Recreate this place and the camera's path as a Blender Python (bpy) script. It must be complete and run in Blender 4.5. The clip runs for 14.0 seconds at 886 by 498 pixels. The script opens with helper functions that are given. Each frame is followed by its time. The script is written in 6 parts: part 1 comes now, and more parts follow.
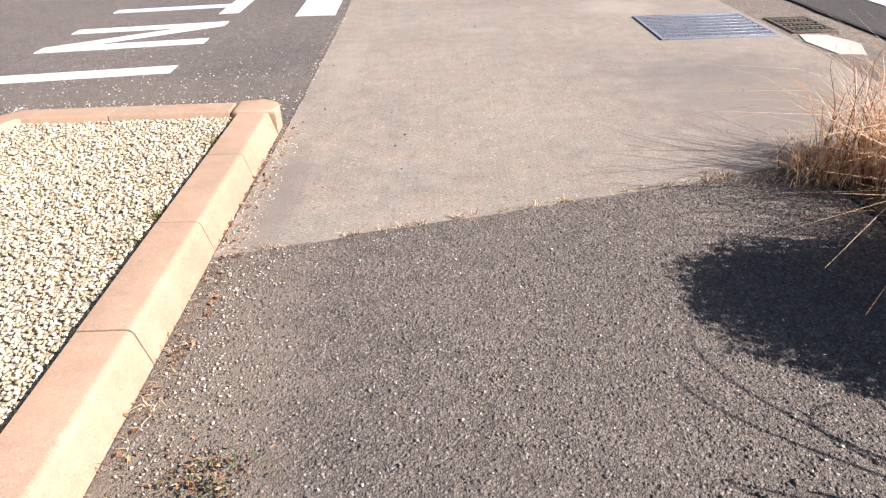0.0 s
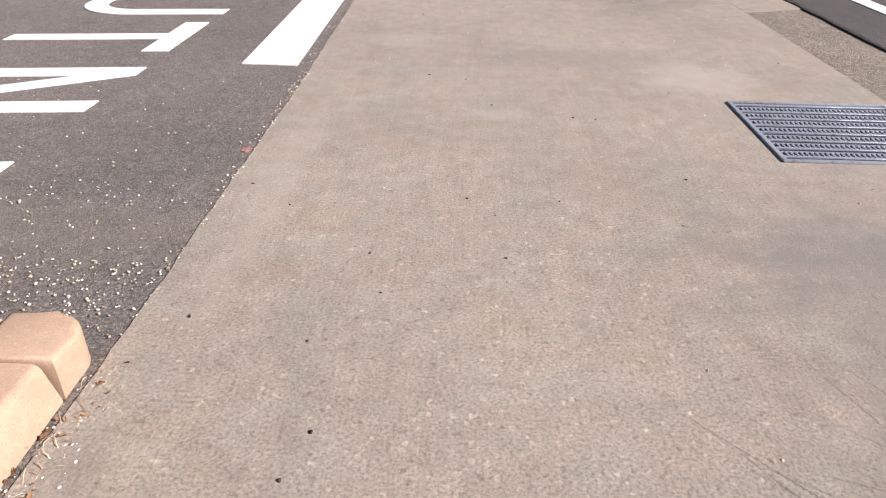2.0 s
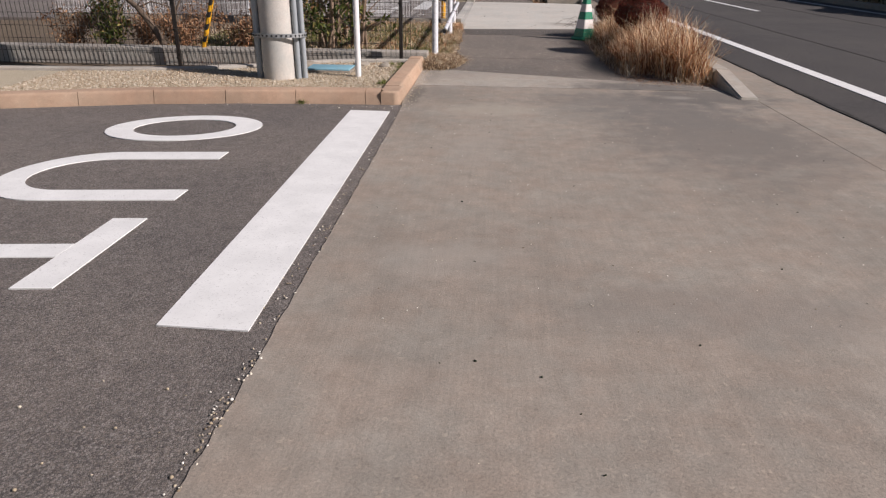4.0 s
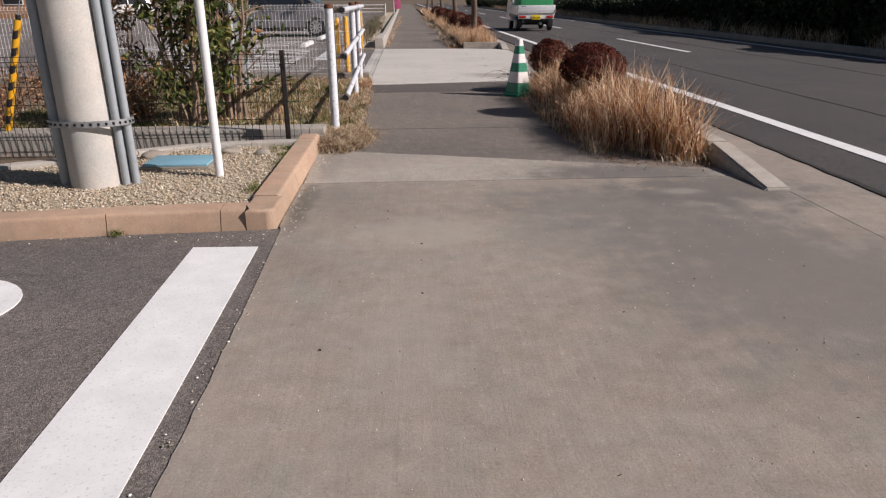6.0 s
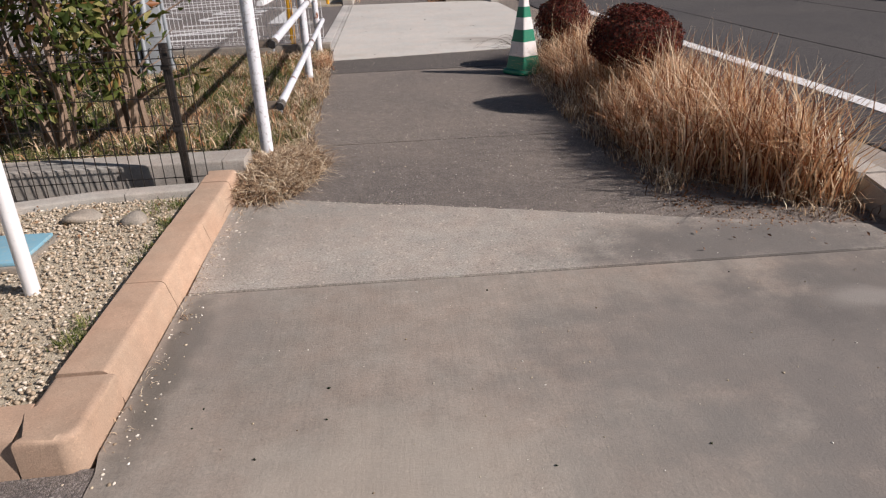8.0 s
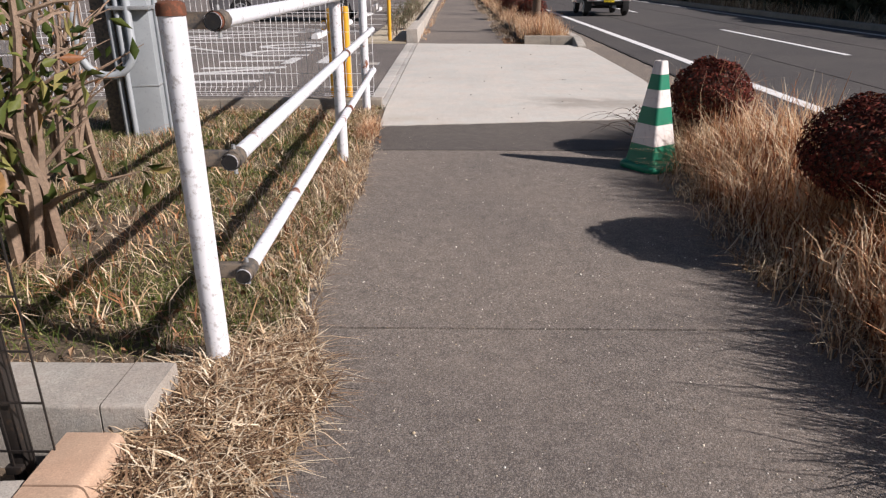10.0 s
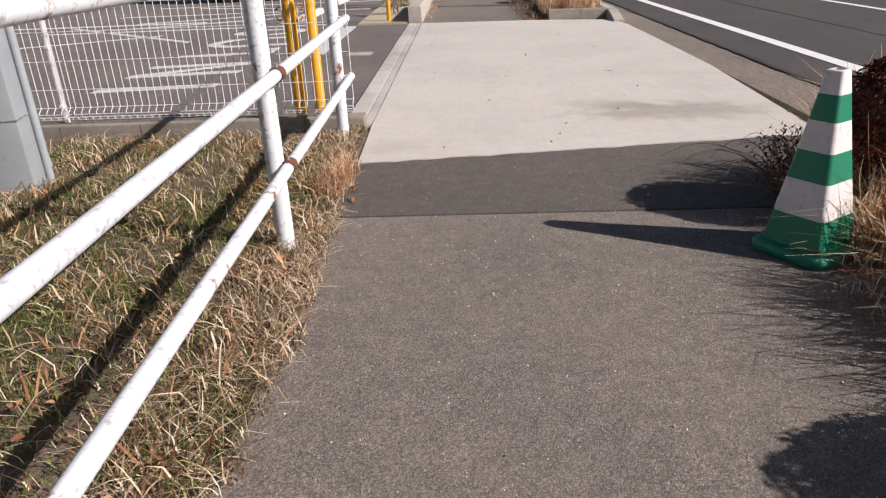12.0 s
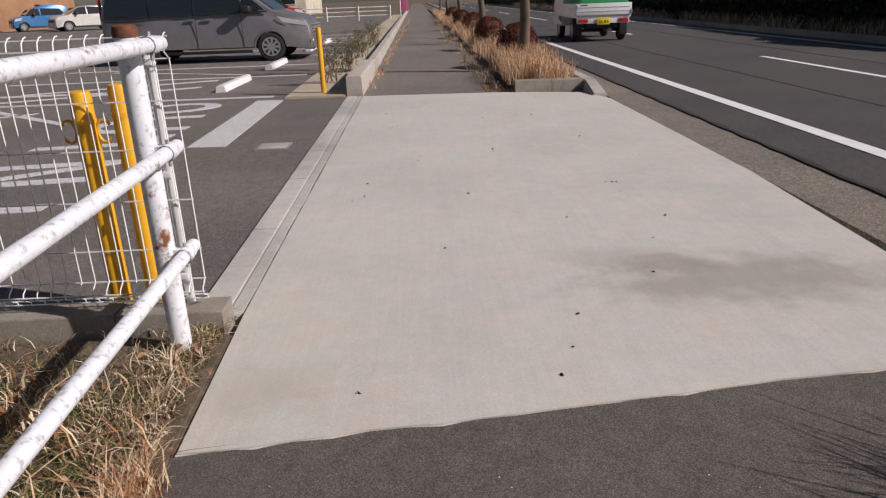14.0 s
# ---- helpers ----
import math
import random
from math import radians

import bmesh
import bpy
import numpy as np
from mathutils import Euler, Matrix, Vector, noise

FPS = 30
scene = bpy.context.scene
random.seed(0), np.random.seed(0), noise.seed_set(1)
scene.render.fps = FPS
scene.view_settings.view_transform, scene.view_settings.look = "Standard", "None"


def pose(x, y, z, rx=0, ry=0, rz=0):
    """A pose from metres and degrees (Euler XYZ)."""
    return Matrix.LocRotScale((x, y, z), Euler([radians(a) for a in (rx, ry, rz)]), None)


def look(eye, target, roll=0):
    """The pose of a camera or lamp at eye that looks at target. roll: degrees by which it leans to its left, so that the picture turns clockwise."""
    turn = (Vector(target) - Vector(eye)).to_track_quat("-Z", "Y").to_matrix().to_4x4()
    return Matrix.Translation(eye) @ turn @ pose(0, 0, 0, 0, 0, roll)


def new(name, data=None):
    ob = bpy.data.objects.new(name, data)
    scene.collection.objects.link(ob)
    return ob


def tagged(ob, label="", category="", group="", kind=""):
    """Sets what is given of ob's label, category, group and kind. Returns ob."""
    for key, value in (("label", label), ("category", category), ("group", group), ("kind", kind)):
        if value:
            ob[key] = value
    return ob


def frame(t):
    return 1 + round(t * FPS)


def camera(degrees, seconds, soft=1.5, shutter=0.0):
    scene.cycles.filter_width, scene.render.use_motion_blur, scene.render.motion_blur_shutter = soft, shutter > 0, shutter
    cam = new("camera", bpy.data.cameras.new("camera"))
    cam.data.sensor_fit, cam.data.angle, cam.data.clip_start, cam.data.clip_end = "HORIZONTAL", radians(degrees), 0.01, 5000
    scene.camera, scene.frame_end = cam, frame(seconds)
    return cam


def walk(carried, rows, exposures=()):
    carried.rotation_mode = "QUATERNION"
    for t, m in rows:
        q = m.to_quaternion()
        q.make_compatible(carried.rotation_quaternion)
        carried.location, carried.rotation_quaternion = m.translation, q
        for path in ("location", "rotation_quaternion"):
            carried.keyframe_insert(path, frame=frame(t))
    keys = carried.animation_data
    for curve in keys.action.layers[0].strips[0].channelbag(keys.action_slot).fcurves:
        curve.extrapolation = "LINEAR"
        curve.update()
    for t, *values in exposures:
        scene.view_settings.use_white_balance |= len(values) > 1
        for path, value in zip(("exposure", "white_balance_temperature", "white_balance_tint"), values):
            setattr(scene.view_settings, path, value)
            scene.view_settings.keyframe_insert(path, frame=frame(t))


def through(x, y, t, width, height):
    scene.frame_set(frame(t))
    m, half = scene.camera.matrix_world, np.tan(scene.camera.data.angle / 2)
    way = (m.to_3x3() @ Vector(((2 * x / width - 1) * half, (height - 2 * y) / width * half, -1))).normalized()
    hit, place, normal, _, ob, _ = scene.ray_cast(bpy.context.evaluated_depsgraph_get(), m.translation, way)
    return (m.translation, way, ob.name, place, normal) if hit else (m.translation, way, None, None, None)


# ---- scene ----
cam = camera(65.1, 14.0, soft=1.25)
PATH = [
    (0, (0.034, 0.047, 1.188), (0.034, 1.785, 0.198), -2.0),
    (0.5, (0.097, 0.548, 1.177), (0.058, 2.228, 0.092), -1.4),
    (1, (0.123, 1.068, 1.176), (0.075, 2.732, 0.067), -0.3),
    (1.5, (0.161, 1.573, 1.163), (0.14, 3.258, 0.086), 0.4),
    (2, (0.208, 2.092, 1.215), (0.156, 3.812, 0.195), 0.9),
    (2.5, (0.126, 2.576, 1.242), (0.001, 4.332, 0.293), 0.6),
    (3, (0.115, 3.07, 1.241), (-0.032, 4.857, 0.355), 0.3),
    (5.5, (-0.093, 5.974, 1.261), (-0.18, 7.85, 0.574), 1.0),
    (6, (-0.056, 6.56, 1.246), (0.02, 8.439, 0.566), -0.5),
    (6.5, (-0.028, 7.134, 1.262), (0.066, 8.998, 0.542), 0.0),
    (7, (-0.012, 7.693, 1.254), (0.021, 9.538, 0.482), -1.1),
    (7.5, (0.03, 8.272, 1.28), (0.084, 10.097, 0.463), -2.2),
    (8, (0.045, 8.861, 1.285), (0.15, 10.684, 0.47), -2.4),
    (8.5, (0.094, 9.458, 1.302), (0.191, 11.31, 0.553), -1.4),
    (9, (0.064, 10.097, 1.305), (0.096, 11.968, 0.6), -0.9),
    (11.5, (-0.022, 12.817, 1.212), (-0.107, 14.646, 0.407), -0.8),
    (12, (-0.003, 13.381, 1.216), (-0.094, 15.209, 0.409), -2.4),
    (12.5, (0.015, 13.948, 1.211), (0.021, 15.796, 0.446), -2.4),
    (13, (0.045, 14.507, 1.251), (0.117, 16.364, 0.511), -1.1),
    (13.5, (0.055, 15.092, 1.241), (0.113, 16.958, 0.524), -1.0),
    (14, (0.083, 15.704, 1.255), (0.111, 17.584, 0.572), -2.1),
]
LIGHTNESS = [(t, stops, 6330, 17.5) for t, stops in ((0, 1.22), (1.5, 1.05), (2.5, 0.75), (3.0, 0.5), (5.5, 0.1), (6.5, 0.22), (7.5, 0.22), (9, 0.42), (11.5, 0.45), (12.5, 0.4), (13, 0.3), (14, -0.02))]
walk(cam, [(t, look(eye, target, roll)) for t, eye, target, roll in PATH], LIGHTNESS)

# ---- light ----
SUN_WAY = Vector((0.94 * math.cos(radians(34.5)), -0.34 * math.cos(radians(34.5)), math.sin(radians(34.5))))
sun = new("sun", bpy.data.lights.new("sun", "SUN"))
sun.data.energy, sun.data.angle, sun.data.color = 4.85, radians(0.53), (1.0, 0.93, 0.84)
sun.matrix_world = look(SUN_WAY * 60, (0, 0, 0))
world = bpy.data.worlds.new("world")
scene.world = world
world.use_nodes = True
sky = world.node_tree.nodes.new("ShaderNodeTexSky")
sky.sky_type, sky.sun_disc = "NISHITA", False
sky.sun_elevation, sky.sun_rotation = radians(34.5), math.atan2(0.94, -0.34)
background = world.node_tree.nodes["Background"]
background.inputs["Strength"].default_value = 0.037
world.node_tree.links.new(sky.outputs[0], background.inputs["Color"])


# ---- materials ----
class Nodes:
    """A node material under construction."""

    def __init__(self, name, rough=0.85, metal=0.0):
        self.material = bpy.data.materials.new(name)
        self.material.use_nodes = True
        self.tree = self.material.node_tree
        self.bsdf = self.tree.nodes["Principled BSDF"]
        self.bsdf.inputs["Roughness"].default_value = rough
        self.bsdf.inputs["Metallic"].default_value = metal
        self.place = self.tree.nodes.new("ShaderNodeTexCoord").outputs["Object"]

    def add(self, kind, **values):
        node = self.tree.nodes.new(kind)
        for key, value in values.items():
            setattr(node, key, value)
        return node

    def link(self, a, b):
        self.tree.links.new(a, b)

    def noise(self, scale, detail=4.0, rough=0.6, stretch=None, at=None):
        node = self.add("ShaderNodeTexNoise")
        node.inputs["Scale"].default_value = scale
        node.inputs["Detail"].default_value = detail
        node.inputs["Roughness"].default_value = rough
        source = at or self.place
        if stretch:
            m = self.add("ShaderNodeMapping")
            m.inputs["Scale"].default_value = stretch
            self.link(source, m.inputs["Vector"])
            source = m.outputs[0]
        self.link(source, node.inputs["Vector"])
        return node.outputs["Fac"]

    def cells(self, scale, feature="F1"):
        node = self.add("ShaderNodeTexVoronoi", feature=feature)
        node.inputs["Scale"].default_value = scale
        self.link(self.place, node.inputs["Vector"])
        return node

    def ramp(self, value, stops):
        node = self.add("ShaderNodeValToRGB")
        e = node.color_ramp.elements
        while len(e) < len(stops):
            e.new(0.5)
        for el, (p, c) in zip(e, stops):
            el.position = p
            el.color = (*c, 1.0) if len(c) == 3 else c
        self.link(value, node.inputs["Fac"])
        return node.outputs["Color"]

    def mix(self, a, b, fac, blend="MIX"):
        node = self.add("ShaderNodeMix", data_type="RGBA", blend_type=blend)
        for socket, v in ((node.inputs[0], fac), (node.inputs[6], a), (node.inputs[7], b)):
            if isinstance(v, (int, float)):
                socket.default_value = v
            elif isinstance(v, tuple):
                socket.default_value = (*v, 1.0)
            else:
                self.link(v, socket)
        return node.outputs[2]

    def math(self, op, a, b=0.0):
        node = self.add("ShaderNodeMath", operation=op)
        for socket, v in zip(node.inputs, (a, b)):
            if isinstance(v, (int, float)):
                socket.default_value = v
            else:
                self.link(v, socket)
        return node.outputs[0]

    def spot(self, x, y, rx, ry, low=0.25, high=1.0, ragged=0.35):
        """A stain with a ragged outline, 1 in its middle, 0 outside."""
        m = self.add("ShaderNodeMapping")
        m.inputs["Location"].default_value = (-x / rx, -y / ry, 0)
        m.inputs["Scale"].default_value = (1 / rx, 1 / ry, 0)
        self.link(self.place, m.inputs["Vector"])
        length = self.add("ShaderNodeVectorMath", operation="LENGTH")
        self.link(m.outputs[0], length.inputs[0])
        wavy = self.math("ADD", length.outputs["Value"], self.math("MULTIPLY", self.math("SUBTRACT", self.noise(5.0, 5), 0.5), ragged * 4))
        rng = self.add("ShaderNodeMapRange", interpolation_type="SMOOTHSTEP")
        rng.inputs["From Min"].default_value, rng.inputs["From Max"].default_value = high, low
        self.link(wavy, rng.inputs["Value"])
        return rng.outputs["Result"]

    def bump(self, height, strength, distance=0.01):
        node = self.add("ShaderNodeBump")
        node.inputs["Strength"].default_value = strength
        node.inputs["Distance"].default_value = distance
        self.link(height, node.inputs["Height"])
        self.link(node.outputs[0], self.bsdf.inputs["Normal"])

    def done(self, colour):
        if isinstance(colour, tuple):
            self.bsdf.inputs["Base Color"].default_value = (*colour, 1.0)
        else:
            self.link(colour, self.bsdf.inputs["Base Color"])
        return self.material


def tint(c, k):
    return tuple(min(1.0, v * k) for v in c)


def asphalt(name, base, pale, grain=110.0, bump=0.6, dust=0.3, pits=1.0, extra=()):
    """Open or worn asphalt: dark binder, stone specks of many shades, dusty drifts."""
    n = Nodes(name, 0.9)
    cell = n.cells(grain)
    small = n.cells(grain * 2.3)
    brown = (base[0] * 1.5, base[1] * 1.38, base[2] * 1.25)
    stops = [(0.0, tint(base, 0.35)), (0.3, tint(base, 0.75)), (0.55, brown), (0.8, tint(base, 1.9)), (0.95, pale)]
    c = n.mix(n.ramp(cell.outputs["Color"], stops), n.ramp(small.outputs["Color"], stops), 0.45)
    c = n.mix(c, n.ramp(cell.outputs["Distance"], [(0.25, (1.1, 1.1, 1.1)), (0.75, (0.45, 0.45, 0.45))]), 0.8, "MULTIPLY")
    fine = n.noise(grain * 2.2, 4, 0.7)
    c = n.mix(c, n.ramp(fine, [(0.3, (0.55, 0.55, 0.55)), (0.7, (1.4, 1.38, 1.34))]), 0.7, "MULTIPLY")
    drift = n.ramp(n.noise(1.3, 7, 0.65), [(0.35, (0, 0, 0)), (0.75, (1, 1, 1))])
    c = n.mix(c, brown, n.math("MULTIPLY", drift, dust))
    c = n.mix(c, n.ramp(n.noise(0.45, 6), [(0.3, (0.74, 0.74, 0.76)), (0.7, (1.15, 1.12, 1.08))]), 1.0, "MULTIPLY")
    c = n.mix(c, n.ramp(n.noise(12, 5, 0.7), [(0.35, (0.8, 0.8, 0.8)), (0.65, (1.15, 1.15, 1.15))]), 0.8, "MULTIPLY")
    for x, y, rx, ry, colour, amount in extra:
        c = n.mix(c, colour, n.math("MULTIPLY", n.spot(x, y, rx, ry), amount))
    height = n.math("ADD", n.math("MULTIPLY", small.outputs["Distance"], -0.6 * pits), n.math("ADD", n.math("MULTIPLY", fine, 0.8), n.math("MULTIPLY", cell.outputs["Distance"], -0.5 * pits)))
    n.bump(height, bump, 0.006)
    return n.done(c)


def concrete(name, base, stain=0.35, grain=260.0, broom=0.0, bump=0.25, extra=(), rough=0.85, grit=0.6, cloud=1.0, trowelled=None):
    """Cast concrete: mottled cement, sand grain, brush lines, stains with outlines of their own."""
    n = Nodes(name, rough)
    speckle = grit * 0.8
    if trowelled:
        apart = n.add("ShaderNodeSeparateXYZ")
        n.link(n.place, apart.inputs[0])
        span = n.add("ShaderNodeMapRange", interpolation_type="SMOOTHSTEP")
        for socket, value in zip(("From Min", "From Max", "To Min", "To Max"), (*trowelled, grit, grit * 0.4)):
            span.inputs[socket].default_value = value
        n.link(n.math("ADD", apart.outputs[1], n.math("MULTIPLY", n.noise(1.2, 4), 1.5)), span.inputs["Value"])
        grit = span.outputs["Result"]
        speckle = n.math("MULTIPLY", grit, 0.8)
    wide = n.noise(0.8, 7, 0.62)
    c = n.ramp(wide, [(0.28, tint(base, 1 - 0.26 * cloud)), (0.5, base), (0.72, tint(base, 1 + 0.16 * cloud))])
    mid = n.noise(9.0, 5, 0.7)
    c = n.mix(c, n.ramp(mid, [(0.3, (0.82, 0.81, 0.8)), (0.7, (1.12, 1.12, 1.12))]), stain * 1.4, "MULTIPLY")
    fine = n.noise(grain, 4, 0.75)
    c = n.mix(c, n.ramp(fine, [(0.3, (0.5, 0.49, 0.48)), (0.5, (1, 1, 1)), (0.72, (1.45, 1.42, 1.36))]), grit, "MULTIPLY")
    specks = n.cells(grain * 0.8)
    c = n.mix(c, n.ramp(specks.outputs["Color"], [(0.0, (0.5, 0.48, 0.46)), (0.18, (1, 1, 1)), (0.82, (1, 1, 1)), (0.97, (1.6, 1.56, 1.48))]), speckle, "MULTIPLY")
    hue = n.noise(3.1, 5, 0.7)
    c = n.mix(c, n.ramp(hue, [(0.35, (0.96, 1.0, 1.0)), (0.65, (1.06, 0.99, 0.94))]), 0.8, "MULTIPLY")
    height = fine
    if broom:
        lines = n.noise(60.0, 3, 0.6, stretch=(1.0, 0.035, 1.0))
        c = n.mix(c, n.ramp(lines, [(0.3, (0.8, 0.8, 0.8)), (0.7, (1.12, 1.12, 1.12))]), broom, "MULTIPLY")
        height = n.math("ADD", fine, n.math("MULTIPLY", lines, broom))
    for x, y, rx, ry, colour, amount in extra:
        c = n.mix(c, colour, n.math("MULTIPLY", n.spot(x, y, rx, ry), amount))
    n.bump(height, bump, 0.004)
    return n.done(c)


def painted(name, base, rough=0.45, wear=(0.3, 0.28, 0.26), worn=0.08, metal=0.0, rust=None, grain=40.0, coat=0.0):
    """Paint or plastic with dust, chips and, where asked for, rust."""
    n = Nodes(name, rough, metal)
    c = n.mix(base, n.ramp(n.noise(6.0, 6), [(0.3, tint(base, 0.8)), (0.7, tint(base, 1.05))]), 0.6)
    chips = n.ramp(n.noise(grain, 6, 0.7), [(0.62 - worn, (0, 0, 0)), (0.68 - worn * 0.5, (1, 1, 1))])
    c = n.mix(c, wear, n.math("MULTIPLY", chips, min(1.0, worn * 8)))
    if rust:
        c = n.mix(c, n.ramp(n.noise(70, 4), [(0.3, tint(rust, 0.5)), (0.7, rust)]), n.ramp(n.noise(5.0, 6, 0.7), [(0.6, (0, 0, 0)), (0.66, (1, 1, 1))]))
    n.bump(n.noise(grain * 3, 3), 0.06, 0.002)
    n.bsdf.inputs["Coat Weight"].default_value = coat
    return n.done(c)


def leafy(name, stops, rough=0.6, through=0.0):
    """Leaves or blades, each island in a shade of its own."""
    n = Nodes(name, rough)
    n.bsdf.inputs["Specular IOR Level"].default_value = 0.2
    g = n.add("ShaderNodeNewGeometry")
    c = n.ramp(g.outputs["Random Per Island"], stops)
    c = n.mix(c, n.ramp(n.noise(60, 3), [(0.3, (0.7, 0.7, 0.7)), (0.7, (1.2, 1.2, 1.2))]), 0.6, "MULTIPLY")
    if through:
        thin = n.add("ShaderNodeBsdfTranslucent")
        blend = n.add("ShaderNodeMixShader")
        blend.inputs[0].default_value = through
        n.link(c, thin.inputs["Color"])
        n.link(n.bsdf.outputs[0], blend.inputs[1])
        n.link(thin.outputs[0], blend.inputs[2])
        n.link(blend.outputs[0], n.tree.nodes["Material Output"].inputs["Surface"])
    return n.done(c)


CONC = (0.297, 0.261, 0.225)
m_slab = concrete("worn concrete", CONC, 0.6, 105, 0.32, 0.5, grit=0.95, cloud=0.65, trowelled=(5.0, 7.0), extra=(
    (1.7, 9.5, 1.2, 1.7, (0.165, 0.148, 0.132), 0.75), (1.75, 3.7, 0.9, 1.5, (0.19, 0.17, 0.15), 0.65), (-0.1, 9.0, 0.35, 0.8, (0.37, 0.34, 0.3), 0.3),
    (1.3, 10.75, 1.3, 0.75, (0.17, 0.155, 0.14), 0.75), (2.0, 11.1, 1.0, 0.6, (0.125, 0.115, 0.105), 0.75), (0.9, 6.6, 0.9, 0.35, (0.2, 0.18, 0.16), 0.4),
    (1.6, 6.2, 0.45, 0.5, (0.42, 0.38, 0.33), 0.45), (1.6, 4.2, 0.9, 0.35, (0.17, 0.155, 0.145), 0.5), (-0.2, 7.0, 0.5, 0.3, (0.36, 0.33, 0.29), 0.4),
    (-0.05, 10.3, 0.7, 0.4, (0.4, 0.36, 0.3), 0.5), (1.75, 11.05, 0.22, 0.12, (0.4, 0.37, 0.33), 0.4), (1.5, 10.15, 0.8, 0.7, (0.17, 0.155, 0.14), 0.6), (0.75, 10.2, 0.5, 0.6, (0.2, 0.19, 0.17), 0.45),
    (-0.62, 2.6, 0.12, 0.9, (0.19, 0.17, 0.15), 0.6), (-0.78, 10.9, 0.1, 0.8, (0.11, 0.1, 0.085), 0.8), (-0.6, 11.1, 0.25, 0.5, (0.19, 0.17, 0.15), 0.5),
    (0.35, 5.5, 0.3, 0.12, (0.38, 0.35, 0.31), 0.4), (-0.55, 4.6, 0.14, 1.2, (0.36, 0.32, 0.27), 0.35)))
m_strip = concrete("exposed grit concrete", (0.35, 0.32, 0.285), 0.5, 110, 0.1, 0.7, grit=1.0, extra=((1.55, 11.6, 1.1, 0.45, (0.13, 0.12, 0.11), 0.85), (-0.72, 12.0, 0.14, 0.6, (0.17, 0.155, 0.13), 0.35)))
m_slab_new = concrete("pale new concrete", (0.52, 0.502, 0.467), 0.25, 240, 0.2, 0.2, grit=0.35, cloud=0.4, extra=((1.5, 18.6, 0.95, 0.4, (0.24, 0.21, 0.175), 0.55), (1.2, 18.8, 0.35, 0.18, (0.2, 0.175, 0.15), 0.35), (1.0, 18.9, 0.5, 0.25, (0.34, 0.31, 0.27), 0.4), (-0.5, 17.8, 0.3, 0.25, (0.4, 0.34, 0.27), 0.4)))
m_gutter = asphalt("rough gutter mortar", (0.2, 0.18, 0.16), (0.46, 0.43, 0.38), 85, 0.9, 0.4, 1.0)
m_grey_block = concrete("grey kerb concrete", (0.4, 0.375, 0.34), 0.6, 190, 0.0, 0.4)
m_dark_block = concrete("weathered dark concrete", (0.26, 0.235, 0.2), 0.8, 150, 0.0, 0.5)
m_border = concrete("pale edging concrete", (0.45, 0.44, 0.42), 0.5, 190, 0.0, 0.3)
m_low_wall = concrete("weathered grey wall concrete", (0.36, 0.34, 0.31), 0.8, 150, 0.0, 0.5)
m_kerb = concrete("terracotta tinted concrete", (0.418, 0.295, 0.213), 0.5, 200, 0.0, 0.25, grit=0.45)
m_path_old = asphalt("coarse worn asphalt", (0.165, 0.15, 0.139), (0.55, 0.5, 0.45), 120, 0.9, 0.35, 1.2, extra=((-0.55, 1.2, 0.3, 1.5, (0.3, 0.25, 0.19), 0.55), (0.55, 0.55, 1.2, 0.3, (0.17, 0.16, 0.15), 0.45)))
m_path = asphalt("walkway asphalt", (0.168, 0.154, 0.143), (0.48, 0.45, 0.41), 165, 0.5, 0.35, 0.8)
m_path_new = asphalt("patched asphalt", (0.094, 0.088, 0.085), (0.22, 0.19, 0.16), 220, 0.35, 0.15, 0.6)
m_lot = asphalt("parking asphalt", (0.157, 0.146, 0.142), (0.42, 0.4, 0.375), 130, 0.7, 0.3, 1.0, extra=((-1.9, 4.15, 1.6, 0.45, (0.22, 0.19, 0.15), 0.35),))
m_road = asphalt("road asphalt", (0.06, 0.058, 0.06), (0.2, 0.19, 0.18), 120, 0.4, 0.35, 0.7)
m_seam = asphalt("tar seam", (0.03, 0.029, 0.028), (0.12, 0.11, 0.1), 90, 1.0, 0.1)
m_line = painted("road paint", (0.78, 0.78, 0.77), 0.7, (0.25, 0.24, 0.23), 0.05, grain=90)
m_line_old = painted("worn road paint", (0.66, 0.66, 0.65), 0.7, (0.16, 0.15, 0.15), 0.12, grain=60)
n = Nodes("soil", 0.95)
m_soil = n.done(n.ramp(n.noise(22, 7, 0.7), [(0.3, (0.07, 0.05, 0.034)), (0.6, (0.16, 0.12, 0.08)), (0.8, (0.27, 0.21, 0.14))]))
n.bump(n.noise(40, 6), 0.8, 0.02)


# ---- shapes ----
def link(name, bm, material, parent=None, label="", smooth=False):
    me = bpy.data.meshes.new(name)
    bm.normal_update()
    bm.to_mesh(me)
    bm.free()
    me.materials.append(material)
    if smooth:
        me.polygons.foreach_set("use_smooth", [True] * len(me.polygons))
        me.set_sharp_from_angle(angle=radians(40))
    ob = new(name, me)
    if parent:
        ob.parent = parent
    if label:
        ob["label"] = label
    return ob


def part(name, bm, material, parent, label="", smooth=True):
    return link(name, bm, material, parent, label, smooth)


def raw(name, verts, faces, material, parent=None, smooth=False):
    me = bpy.data.meshes.new(name)
    me.from_pydata(verts, [], faces)
    me.materials.append(material)
    if smooth:
        me.polygons.foreach_set("use_smooth", [True] * len(me.polygons))
    ob = new(name, me)
    if parent:
        ob.parent = parent
    return ob


def thing(name, label, category, x=0.0, y=0.0, z=0.0, rz=0.0, group="", kind=""):
    ob = new(name)
    ob.empty_display_size = 0.1
    ob.matrix_basis = pose(x, y, z, 0, 0, rz)
    return tagged(ob, label, category, group, kind)


